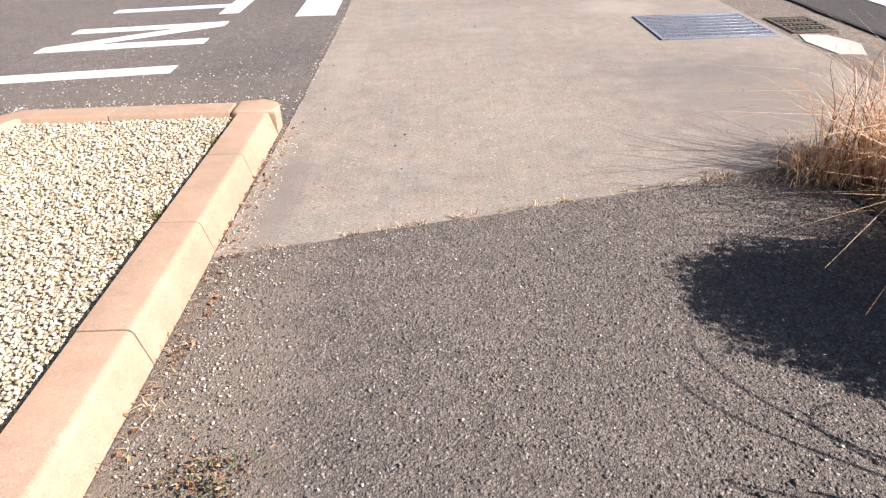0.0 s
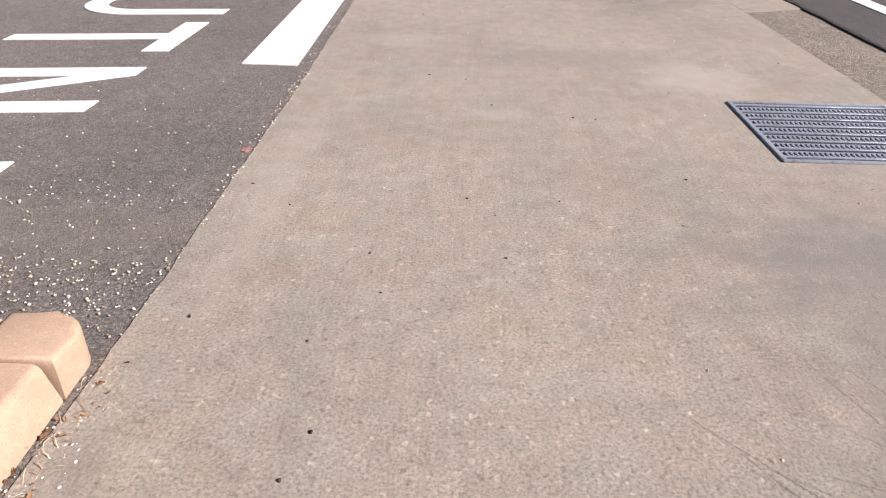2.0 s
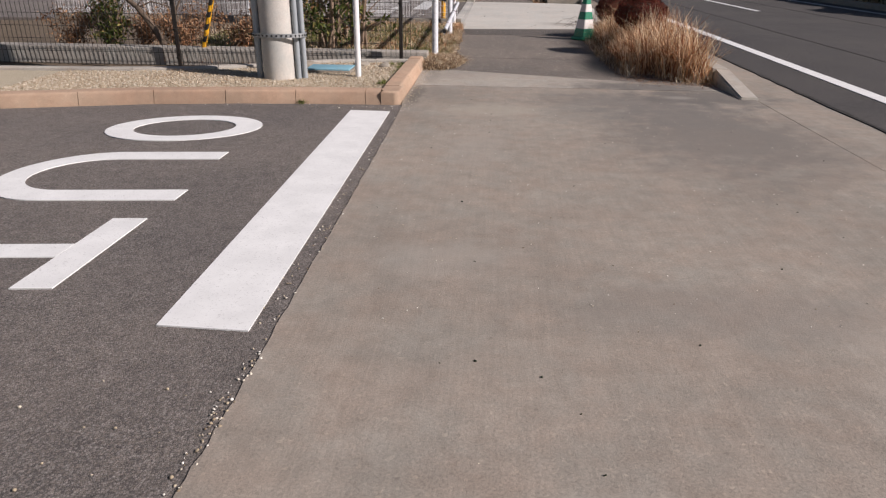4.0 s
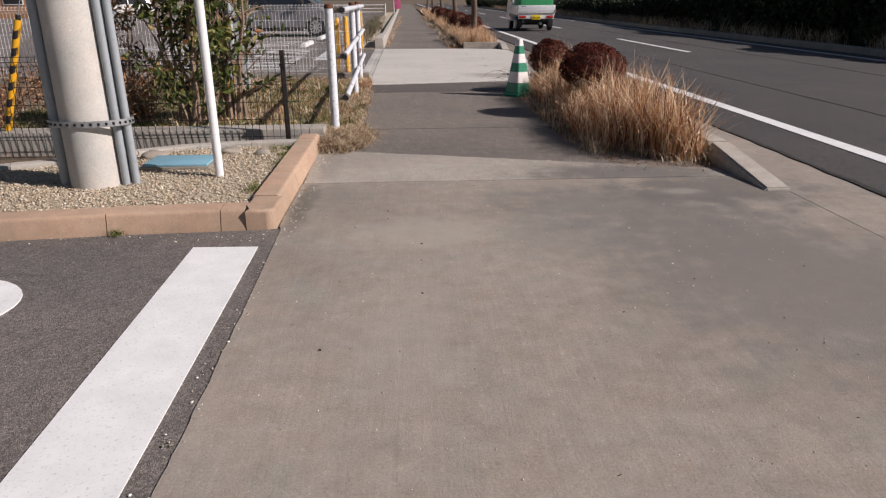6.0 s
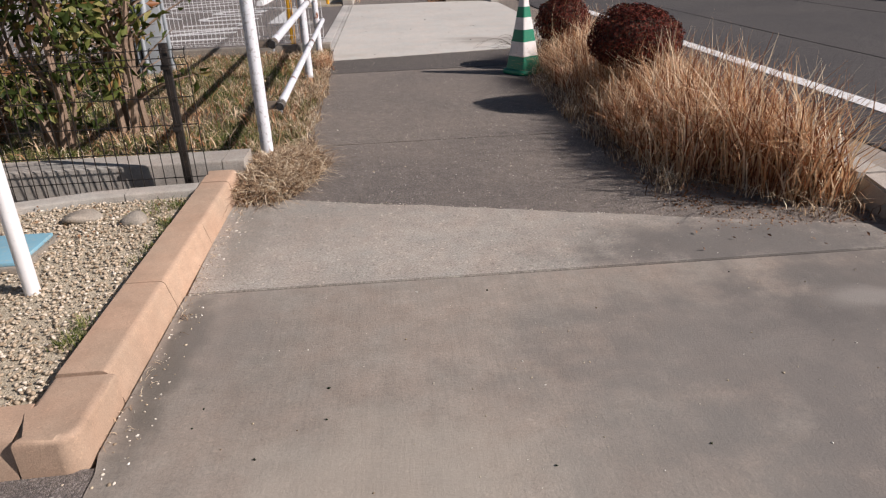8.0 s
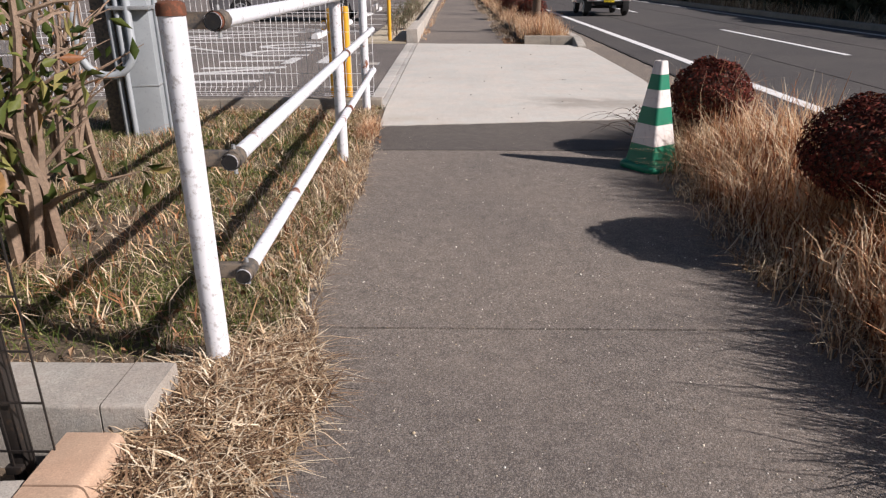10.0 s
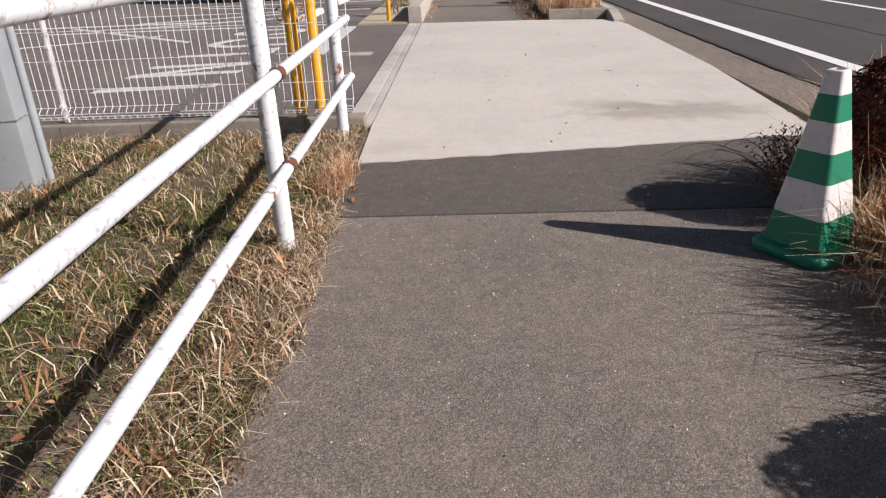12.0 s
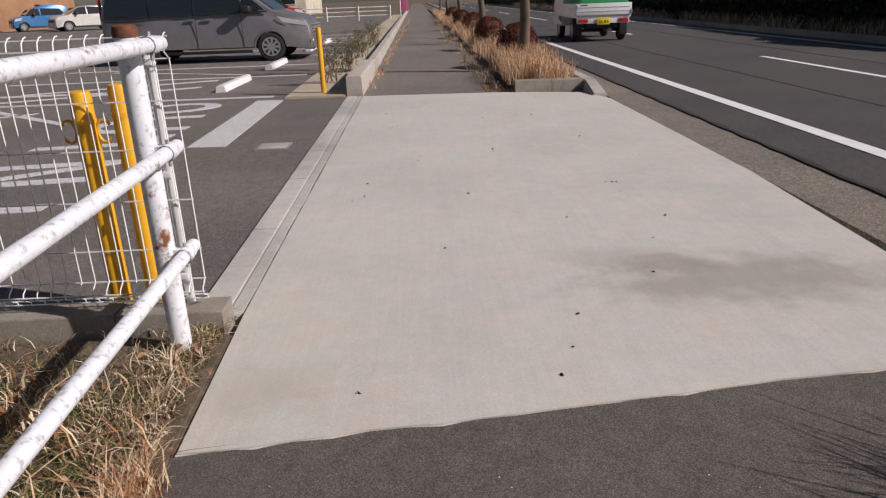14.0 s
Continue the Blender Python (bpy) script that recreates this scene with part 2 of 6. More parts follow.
def box(bm, x0, x1, y0, y1, z0, z1, bevel=0.0, segments=2):
    """An upright box, its edges rounded."""
    made = bmesh.ops.create_cube(bm, size=1.0, matrix=Matrix.Translation(((x0 + x1) / 2, (y0 + y1) / 2, (z0 + z1) / 2)) @ Matrix.Diagonal((x1 - x0, y1 - y0, z1 - z0, 1)))
    if bevel:
        edges = list({e for v in made["verts"] for e in v.link_edges})
        bmesh.ops.bevel(bm, geom=edges, offset=bevel, segments=segments, affect="EDGES", profile=0.6)
    return bm


def prism(bm, outline, z0, z1, bevel=0.0):
    """A flat outline, counter-clockwise from above, raised from z0 to z1."""
    low = [bm.verts.new((x, y, z0)) for x, y in outline]
    top = [bm.verts.new((x, y, z1)) for x, y in outline]
    k = len(outline)
    bm.faces.new(top)
    bm.faces.new(list(reversed(low)))
    for i in range(k):
        bm.faces.new((low[i], low[(i + 1) % k], top[(i + 1) % k], top[i]))
    if bevel:
        edges = [e for e in bm.edges if all(v in top for v in e.verts)]
        bmesh.ops.bevel(bm, geom=edges, offset=bevel, segments=2, affect="EDGES")
    return bm


def tube(bm, points, radius, segments=10, cap=True, radii=None):
    """A round pipe along points."""
    points = [Vector(p) for p in points]
    rings = []
    side = None
    for i, p in enumerate(points):
        way = (points[min(i + 1, len(points) - 1)] - points[max(i - 1, 0)]).normalized()
        if side is None:
            side = way.orthogonal().normalized()
        side = (side - way * side.dot(way)).normalized()
        other = way.cross(side)
        r = radii[i] if radii else radius
        rings.append([bm.verts.new(p + (side * math.cos(a) + other * math.sin(a)) * r) for a in (2 * math.pi * k / segments for k in range(segments))])
    for a, b in zip(rings, rings[1:]):
        for k in range(segments):
            bm.faces.new((a[k], a[(k + 1) % segments], b[(k + 1) % segments], b[k]))
    if cap:
        bm.faces.new(list(reversed(rings[0])))
        bm.faces.new(rings[-1])
    return bm


def sweep(bm, profile, points, closed=False):
    """A profile of (outward, up) swept along ground points; outward is to the right of the way."""
    pts = [Vector((x, y, 0)) for x, y in points]
    rings = []
    for i, p in enumerate(pts):
        a = (p - pts[i - 1]).normalized() if i else None
        b = (pts[i + 1] - p).normalized() if i + 1 < len(pts) else None
        way = ((a or b) + (b or a)).normalized()
        out = Vector((way.y, -way.x, 0))
        k = 1.0 / max(0.4, out.dot(Vector(((a or b).y, -(a or b).x, 0))))
        rings.append([bm.verts.new(p + out * o * k + Vector((0, 0, u))) for o, u in profile])
    m = len(profile)
    for a, b in zip(rings, rings[1:]):
        for k in range(m):
            bm.faces.new((a[k], b[k], b[(k + 1) % m], a[(k + 1) % m]))
    bm.faces.new(list(reversed(rings[0])))
    bm.faces.new(rings[-1])
    bmesh.ops.recalc_face_normals(bm, faces=bm.faces)
    return bm


def slab(name, outline, z0, z1, material, label, category="pavement", bevel=0.006):
    return tagged(link(name, prism(bmesh.new(), outline, z0, z1, bevel), material), label, category, kind="structure")


def wavy(a, b, steps, amount, seed=0):
    """Points from a to b that waver sideways."""
    rnd = random.Random(seed)
    out = []
    for i in range(steps + 1):
        f = i / steps
        d = rnd.uniform(-amount, amount) if 0 < i < steps else 0
        wx, wy = b[1] - a[1], a[0] - b[0]
        l = math.hypot(wx, wy)
        out.append((a[0] + (b[0] - a[0]) * f + wx / l * d, a[1] + (b[1] - a[1]) * f + wy / l * d))
    return out


# ---- ground, road and pavements ----
LOW = -0.12
tagged(link("ground", prism(bmesh.new(), [(-400, -400), (400, -400), (400, 600), (-400, 600)], -0.4, -0.06), m_soil), "bare brown soil around the road and lots", "ground", kind="structure")
ROAD_X, ROAD_END = 2.97, 180.0


def road_way(points):
    """Ground points along the road, which runs slightly askew to the walkway."""
    return [(x + 0.1 - 0.0138 * (y - 10), y) for x, y in points]


def north_way(points):
    """Ground points beyond the second driveway, where the walkway turns a little."""
    return [(x - 0.01 * max(0.0, y - 25.4), y) for x, y in points]


slab("road", road_way([(ROAD_X, -60), (9.95, -60), (9.95, ROAD_END), (ROAD_X, ROAD_END)]), LOW, -0.004, m_road, "dark grey worn asphalt road with two lanes", "road")
near_edge = wavy((-0.77, 2.13), (1.6, 2.76), 28, 0.012, 3)
slab("walkway_south", [(-0.77, -8), (1.626, -8)] + list(reversed(near_edge)), LOW, -0.004, m_path_old, "coarse dark asphalt walkway with loose grit", "walkway")
slab("driveway_slab_south", near_edge + [(2.5, 2.95), (2.515, 6.0), (2.505, 8.2), (2.47, 11.0), (2.3, 11.44), (-0.868, 11.44), (-0.862, 10.48), (-0.83, 10.4), (-0.8, 9.3)] + wavy((-0.8, 9.28), (-0.735, 6.0), 60, 0.005, 21)[1:] + wavy((-0.735, 5.98), (-0.735, 3.5), 50, 0.006, 22)[1:], LOW, 0.0, m_slab, "stained brushed concrete driveway slab", "pavement")
strip_far = wavy((2.3, 11.67), (-0.9, 12.63), 60, 0.012, 5)
slab("driveway_slab_edge", [(-0.86, 11.452), (2.3, 11.452)] + strip_far, LOW, 0.0, m_strip, "gritty grey concrete strip before the asphalt", "pavement", 0.004)
slab("walkway_middle", [(-0.9, 12.64)] + list(reversed(strip_far))[1:-1] + [(2.3, 11.68), (2.3, 13.625), (-0.9, 13.625)], LOW, -0.003, m_path, "grey fine asphalt walkway with straight joints", "walkway", 0.003)
slab("walkway_middle", [(-0.9, 13.633), (2.3, 13.633), (2.3, 16.55), (-0.9, 16.55)], LOW, -0.003, m_path, "grey fine asphalt walkway with straight joints", "walkway", 0.003)
slab2_near = wavy((-0.71, 17.45), (2.26, 17.85), 26, 0.012, 8)
slab("walkway_patch", [(-0.9, 16.558), (2.3, 16.558)] + list(reversed(slab2_near)) + [(-0.9, 17.44)], LOW, -0.001, m_path_new, "smooth dark asphalt patch beside new concrete", "walkway", 0.003)
slab("driveway_slab_north", slab2_near + [(2.38, 20.5), (2.36, 24.3), (2.2, 25.0), (1.15, 25.3), (-0.8, 25.45), (-0.74, 18.45)], LOW, 0.006, m_slab_new, "pale clean concrete driveway slab", "pavement")
slab("driveway_border", [(-0.812, 18.43)] + wavy((-0.75, 18.46), (-0.811, 25.45), 70, 0.006, 11) + [(-0.872, 25.45)], LOW, 0.007, m_border, "pale mortar strip between slab and edging", "pavement", 0.004)
slab("walkway_north", north_way([(-0.8, 25.46), (1.2, 25.32), (1.25, ROAD_END), (-0.8, ROAD_END)]), LOW, -0.003, m_path, "long straight grey asphalt walkway", "walkway", 0.003)
slab("gutter", [(2.53, -20)] + road_way([(ROAD_X - 0.012, -20), (ROAD_X - 0.012, 8.37)]) + [(2.52, 8.2)], LOW, -0.014, m_gutter, "rough grey concrete gutter along the road", "gutter", 0.004)
slab("gutter", [(2.52, 8.215)] + road_way([(ROAD_X - 0.012, 8.385), (ROAD_X - 0.012, 17.8)]) + [(2.51, 17.8), (2.51, 12.0), (2.487, 11.0)], LOW, -0.008, m_slab, "smooth concrete gutter along the road", "gutter", 0.004)
slab("gutter", [(2.4, 17.81)] + road_way([(ROAD_X - 0.012, 17.81), (ROAD_X - 0.012, 75)]) + north_way([(2.4, 75), (2.4, 25.4)]), LOW, -0.012, m_gutter, "rough grey concrete gutter along the road", "gutter", 0.004)
slab("road_seam", road_way(wavy((ROAD_X - 0.03, -5), (ROAD_X - 0.03, 60), 260, 0.014, 2) + list(reversed(wavy((ROAD_X + 0.015, -5), (ROAD_X + 0.015, 60), 260, 0.014, 4)))), LOW, 0.0, m_seam, "ragged dark asphalt lip along the gutter", "seam", 0.0)
slab("parking_lot_south", [(-16, -8), (-0.78, -8), (-0.725, 3.5), (-0.725, 6.0), (-0.79, 9.3), (-0.83, 10.43), (-16, 10.43)], LOW, -0.005, m_lot, "dark parking lot asphalt with white lettering", "parking lot", 0.004)
slab("parking_lot_north", [(-60, 18.42), (-0.965, 18.42), (-1.027, 25.46), (-1.9, 25.46), (-2.4, 75), (-60, 75)], LOW, -0.002, m_lot, "dark parking lot asphalt with painted stalls", "parking lot", 0.004)
slab("lawn", [(-9, 13.12), (-0.6, 13.12), (-0.66, 14.0), (-0.66, 15.6), (-0.72, 16.7), (-0.73, 17.44), (-0.717, 17.47), (-0.74, 18.24), (-9, 18.24)], LOW, 0.012, m_soil, "brown soil under dry lawn grass", "lawn", 0.01)
slab("planting_bed", [(1.63, -8), (2.28, -8), (2.28, 2.88), (1.63, 2.74)], LOW, -0.004, m_soil, "soil bed under dry grass by the road", "bed", 0.01)
slab("planting_bed", [(1.62, 12.75), (1.85, 12.6), (2.08, 12.1), (2.29, 12.05), (2.29, 17.25), (1.78, 17.2), (1.6, 16.4)], LOW, 0.006, m_soil, "soil bed under dry grass by the road", "bed", 0.01)
slab("planting_bed", north_way([(1.27, 25.5), (2.2, 25.4), (2.2, 95), (1.27, 95)]), LOW, 0.08, m_soil, "long soil bed under dry grass by the road", "bed", 0.01)
slab("gravel_bed", [(-2.08, -6), (-0.96, -6), (-0.98, 3.42), (-2.08, 3.42)], LOW, 0.075, m_soil, "raised soil bed under pale gravel", "bed", 0.01)
EDGING = [(-7.5, 11.2), (-4.1, 11.47), (-3.35, 11.6), (-2.75, 11.86), (-2.37, 12.13), (-1.95, 12.36), (-1.6, 12.46), (-1.06, 12.5)]
slab("gravel_bed", [(-7.0, 8.95), (-4.45, 9.97), (-3.13, 10.35), (-2.32, 10.48), (-1.7, 10.54), (-1.06, 10.57)] + [(x, y - 0.015) for x, y in reversed(EDGING)][:-1] + [(-7.0, 11.22)], LOW, 0.075, m_soil, "raised soil bed under sandy gravel", "bed", 0.01)
slab("gravel_bed", north_way([(-1.88, 25.48), (-1.04, 25.48), (-1.04, 75), (-1.88, 75)]), LOW, 0.03, m_soil, "pale gravel bed behind the kerb wall", "bed", 0.01)
slab("far_verge", road_way([(9.97, -60), (16, -60), (16, ROAD_END), (9.97, ROAD_END)]), LOW, 0.02, m_soil, "brown verge beyond the road", "verge", 0.01)


slab("road_crack", road_way(wavy((5.02, 0), (5.02, 80), 200, 0.012, 31) + list(reversed(wavy((5.04, 0), (5.04, 80), 200, 0.014, 32)))), LOW, -0.001, m_seam, "dark tarred crack along the lane", "seam", 0.0)
slab("road_crack", road_way(wavy((7.6, 10), (7.62, 80), 160, 0.02, 33) + list(reversed(wavy((7.63, 10), (7.65, 80), 160, 0.02, 34)))), LOW, -0.001, m_seam, "dark tarred crack along the lane", "seam", 0.0)


# ---- painted markings ----
def marking(name, outline, label, material=None, z=0.001, group=""):
    a = sum(p[0] * q[1] - q[0] * p[1] for p, q in zip(outline, outline[1:] + outline[:1]))
    outline = outline if a > 0 else list(reversed(outline))
    return tagged(link(name, prism(bmesh.new(), outline, z - 0.004, z + 0.002), material or m_line), label, "road marking", group, "structure")


def rect(x0, x1, y0, y1):
    return [(x0, y0), (x1, y0), (x1, y1), (x0, y1)]


def ring(cx, cy, rx, ry, sx, sy, a0=0, a1=360, steps=40):
    """A band of an ellipse as quads joined in one outline."""
    outer = [(cx + rx * math.cos(radians(a)), cy + ry * math.sin(radians(a))) for a in np.linspace(a0, a1, steps)]
    inner = [(cx + (rx - sx) * math.cos(radians(a)), cy + (ry - sy) * math.sin(radians(a))) for a in np.linspace(a0, a1, steps)]
    return outer, inner


def lettering(dx, dy, material):
    """OUT for those who leave and IN for those who enter, painted one after the other."""
    say = "white painted letter on the parking lot asphalt"

    def letter(name, pieces, bands=()):
        bm = bmesh.new()
        for o in pieces:
            o = [(x + dx, y + dy + 0.115 * (x + 1.72)) for x, y in o]
            a = sum(p[0] * q[1] - q[0] * p[1] for p, q in zip(o, o[1:] + o[:1]))
            prism(bm, o if a > 0 else list(reversed(o)), -0.003, 0.003)
        for outer, inner in bands:
            for i in range(len(outer) - 1):
                o = [(x + dx, y + dy + 0.115 * (x + 1.72)) for x, y in (outer[i], outer[i + 1], inner[i + 1], inner[i])]
                prism(bm, o, -0.003, 0.003)
        bmesh.ops.remove_doubles(bm, verts=bm.verts, dist=0.0005)
        bmesh.ops.recalc_face_normals(bm, faces=bm.faces)
        tagged(link(name, bm, material), say, "road marking", "painted letters", "structure")

    letter("letter_i", [rect(-2.9, -1.71, 4.575, 4.755)])
    letter("letter_n", [rect(-2.93, -1.72, 5.39, 5.555), rect(-2.93, -1.72, 6.015, 6.175), [(-2.92, 5.557), (-2.62, 5.557), (-1.73, 6.013), (-2.04, 6.013)]])
    letter("letter_t", [rect(-1.9, -1.73, 6.55, 7.36), rect(-2.93, -1.902, 6.87, 7.02)])
    letter("letter_u", [rect(-2.45, -1.72, 7.65, 7.83), rect(-2.45, -1.79, 8.485, 8.66)], [ring(-2.452, 8.155, 0.49, 0.505, 0.17, 0.18, 90, 270, 24)])
    letter("letter_o", [], [ring(-2.385, 9.4, 0.575, 0.425, 0.2, 0.145)])


lettering(0, 0, m_line)
lettering(-0.83, 15.65, m_line_old)
marking("stop_line", [(-1.177, 6.3), (-0.831, 6.29), (-0.905, 10.1), (-1.25, 10.11)], "broad white painted line beside the driveway")
marking("stop_line", [(-2.2, 22.25), (-1.83, 22.22), (-1.88, 25.4), (-2.24, 25.42)], "broad white painted line beside the driveway", m_line_old)
marking("direction_arrow", [(-3.4, 8.18), (-4.1, 8.55), (-4.1, 8.27), (-6.0, 8.27), (-6.0, 8.09), (-4.1, 8.09), (-4.1, 7.81)], "white painted arrow on the parking lot")
marking("edge_line", road_way(rect(3.545, 3.71, -20, ROAD_END)), "long white line along the road edge")
marking("edge_line", road_way(rect(9.3, 9.42, -20, ROAD_END)), "long white line along the road edge", m_line_old)
for k in range(-1, 11):
    marking("lane_dash", road_way(rect(6.5, 6.62, 9.3 + 14 * k, 15.0 + 14 * k)), "white lane dash on dark asphalt", group="lane dashes")
for y in (25.75, 28.75, 31.0, 33.6, 36.2, 38.8, 41.4, 44):
    marking("stall_line", rect(-7.5, -2.1, y, y + 0.13), "thin white stall line in the parking lot", m_line_old, group="stall lines")
for a, b in (((-6.4, 26.1), (-3.6, 27.3)), ((-6.4, 27.1), (-3.6, 28.3)), ((-3.4, 29.2), (-6.4, 30.6)), ((-4.2, 23.9), (-7.4, 26.6))):
    marking("hatch_line", [a, b, (b[0], b[1] + 0.16), (a[0], a[1] + 0.16)], "slanting white hatch line in the lot", m_line_old, group="hatch lines")
marking("stall_line", rect(-9.5, -5.0, 26.9, 27.1), "thin white stall line in the parking lot", m_line_old)
marking("stall_line", [(-8.5, 23.0), (-8.4, 23.15), (-5.0, 25.0), (-5.1, 24.85)], "slanting white painted line in the lot", m_line_old)


# ---- kerbs ----
def kerb_profile(width, height, batter=0.025, r=0.025):
    pts = [(0.0, -0.1), (0.0, 0.0)]
    for a in np.linspace(0, 90, 5):
        pts.append((-batter - r + r * math.cos(radians(a)), height - r + r * math.sin(radians(a))))
    pts += [(-width + 0.006, height), (-width, height - 0.008), (-width, -0.1)]
    return pts


def along(points, step):
    """Cuts a line into stretches of about one length each, with the points on them."""
    out, run, left = [], [points[0]], step
    for a, b in zip(points, points[1:]):
        d = math.dist(a, b)
        at = 0.0
        while d - at > left + 1e-6:
            at += left
            p = (a[0] + (b[0] - a[0]) * at / d, a[1] + (b[1] - a[1]) * at / d)
            run.append(p)
            out.append(run)
            run, left = [p], step
        left -= d - at
        run.append(b)
    if math.dist(run[0], run[-1]) > 0.03:
        out.append(run)
    return out


def kerb(name, points, profile, block, material, label, gap=0.006, offset=0.0):
    """A row of kerb blocks with open joints; the face is to the right of the way."""
    root = thing(name, label, "kerb", kind="structure")
    for run in along(points, block):
        a, b = Vector((*run[0], 0)), Vector((*run[-1], 0))
        d0 = (Vector((*run[1], 0)) - a).normalized() * gap / 2
        d1 = (Vector((*run[-2], 0)) - b).normalized() * gap / 2
        run = [(a + d0).xy[:]] + run[1:-1] + [(b + d1).xy[:]]
        bm = sweep(bmesh.new(), profile, run)
        jitter = random.uniform(-0.002, 0.002)
        for v in bm.verts:
            v.co.z += jitter
        part("kerb_block", bm, material, root)
    return root


def arc(cx, cy, r, a0, a1, n=7):
    return [(cx + r * math.cos(radians(a)), cy + r * math.sin(radians(a))) for a in np.linspace(a0, a1, n)]


orange = kerb_profile(0.185, 0.115)
ORANGE = "pinkish terracotta concrete kerb around a gravel bed"
kerb("kerb_south", [(-0.768, 0.305 - 0.625 * 8), (-0.768, 3.35)], orange, 0.625, m_kerb, ORANGE)


def corner_block(name, outline, height, label):
    bm = prism(bmesh.new(), outline, -0.1, height)
    bmesh.ops.bevel(bm, geom=[e for e in bm.edges if all(v.co.z > 0 for v in e.verts)], offset=0.022, segments=4, affect="EDGES", profile=0.6)
    root = thing(name, label, "kerb", kind="structure")
    part("kerb_block", bm, m_kerb, root)


corner_block("kerb_south_corner", [(-0.96, 3.358), (-0.768, 3.358)] + arc(-0.858, 3.47, 0.09, 0, 90) + [(-0.99, 3.56), (-0.99, 3.38)], 0.115, "rounded terracotta kerb corner block")
kerb("kerb_south_back", [(-0.998, 3.56), (-2.1, 3.56)], orange, 0.6, m_kerb, ORANGE)
kerb("kerb_south_side", [(-2.1, 3.56), (-2.26, 3.42), (-2.3, -4.0)], orange, 0.62, m_kerb, ORANGE)
kerb("kerb_middle_front", [(-6.6, 8.9), (-4.4, 9.8), (-3.1, 10.18), (-2.3, 10.31), (-1.7, 10.37), (-1.035, 10.405)], orange, 0.63, m_kerb, ORANGE)
corner_block("kerb_middle_corner", [(-1.031, 10.405), (-0.92, 10.409)] + arc(-0.925, 10.468, 0.06, -80, 0, 5) + [(-0.867, 10.722), (-1.05, 10.722), (-1.05, 10.56), (-1.031, 10.56)], 0.116, "chipped terracotta kerb corner block")
kerb("kerb_middle", [(-0.866, 10.726), (-0.88, 12.8)], [(o, u) for o, u in orange], 0.62, m_kerb, ORANGE)

# The road kerbs stand 0.15 m proud and end in sloping pieces at the driveways.
grey = kerb_profile(0.19, 0.145, 0.02, 0.02)


def wedge(name, x0, x1, y0, y1, high, low, label):
    """A kerb block that slopes from y1 (high) down to y0 (low)."""
    bm = bmesh.new()
    pts = [(x0, y0, -0.1), (x1, y0, -0.1), (x1, y1, -0.1), (x0, y1, -0.1), (x0 + 0.01, y0, low), (x1 - 0.01, y0, low), (x1 - 0.02, y1, high), (x0 + 0.01, y1, high)]
    v = [bm.verts.new(p) for p in pts]
    for f in ((3, 2, 1, 0), (4, 5, 6, 7), (0, 1, 5, 4), (1, 2, 6, 5), (2, 3, 7, 6), (3, 0, 4, 7)):
        bm.faces.new([v[i] for i in f])
    bmesh.ops.recalc_face_normals(bm, faces=bm.faces)
    bmesh.ops.bevel(bm, geom=bm.edges[:], offset=0.012, segments=2, affect="EDGES")
    return tagged(link(name, bm, m_grey_block, smooth=True), label, "kerb", kind="structure")


wedge("kerb_ramp", 2.31, 2.5, 11.02, 12.0, 0.145, 0.02, "sloping grey concrete end of the road kerb")
kerb("kerb_road_middle", [(2.5, 12.006), (2.5, 17.3)], [(o, u) for o, u in grey], 0.6, m_grey_block, "grey concrete kerb between bed and gutter")
wedge("kerb_ramp", 2.31, 2.5, 17.9, 17.31, 0.145, 0.03, "sloping grey concrete end of the road kerb")
kerb("kerb_road_south", [(2.5, -8), (2.5, 2.2)], grey, 0.6, m_grey_block, "grey concrete kerb between bed and gutter")
wedge("kerb_ramp", 2.31, 2.5, 2.95, 2.21, 0.145, 0.02, "sloping grey concrete end of the road kerb")
wedge("kerb_ramp", 2.2, 2.39, 24.65, 25.25, 0.15, 0.03, "sloping grey concrete end of the road kerb")
kerb("kerb_road_north", north_way([(2.39, 25.256), (2.39, 75)]), kerb_profile(0.19, 0.15), 0.6, m_grey_block, "grey concrete kerb between bed and gutter")
kerb("kerb_bed_end", [(1.28, 25.22), (2.195, 25.22)], kerb_profile(0.15, 0.16), 0.5, m_dark_block, "weathered concrete edging at the end of the bed")
kerb("kerb_wall_north", [(-0.8, 25.5), (-0.8, 28.3)], kerb_profile(0.22, 0.27, 0.01), 2.8, m_grey_block, "pale concrete kerb wall beside the walkway")
kerb("kerb_wall_north", north_way([(-0.8, 28.31), (-0.8, 95)]), kerb_profile(0.16, 0.2, 0.01), 2.0, m_grey_block, "low pale concrete kerb wall beside the walkway")
kerb("driveway_edging", [(-0.816, 18.4), (-0.876, 25.45)], kerb_profile(0.145, 0.011, 0.002, 0.004), 0.6, m_border, "row of pale flush concrete edging stones", gap=0.005)
kerb("kerb_lot_edge", [(-9, 18.25), (-0.77, 18.25)], kerb_profile(0.15, 0.105, 0.005, 0.012), 0.6, m_dark_block, "grey concrete kerb under the mesh fence")
kerb("low_wall", [(-9, 12.86), (-0.87, 12.86)], kerb_profile(0.25, 0.15, 0.01, 0.012), 2.0, m_low_wall, "low weathered concrete wall behind the fence")
kerb("bed_edging", EDGING, kerb_profile(0.12, 0.105, 0.005, 0.012), 0.9, m_grey_block, "narrow grey concrete edging of the gravel bed")
kerb("far_kerb", road_way([(9.96, 120), (9.96, -30)]), kerb_profile(0.18, 0.14), 2.0, m_dark_block, "dirty concrete kerb beyond the road")

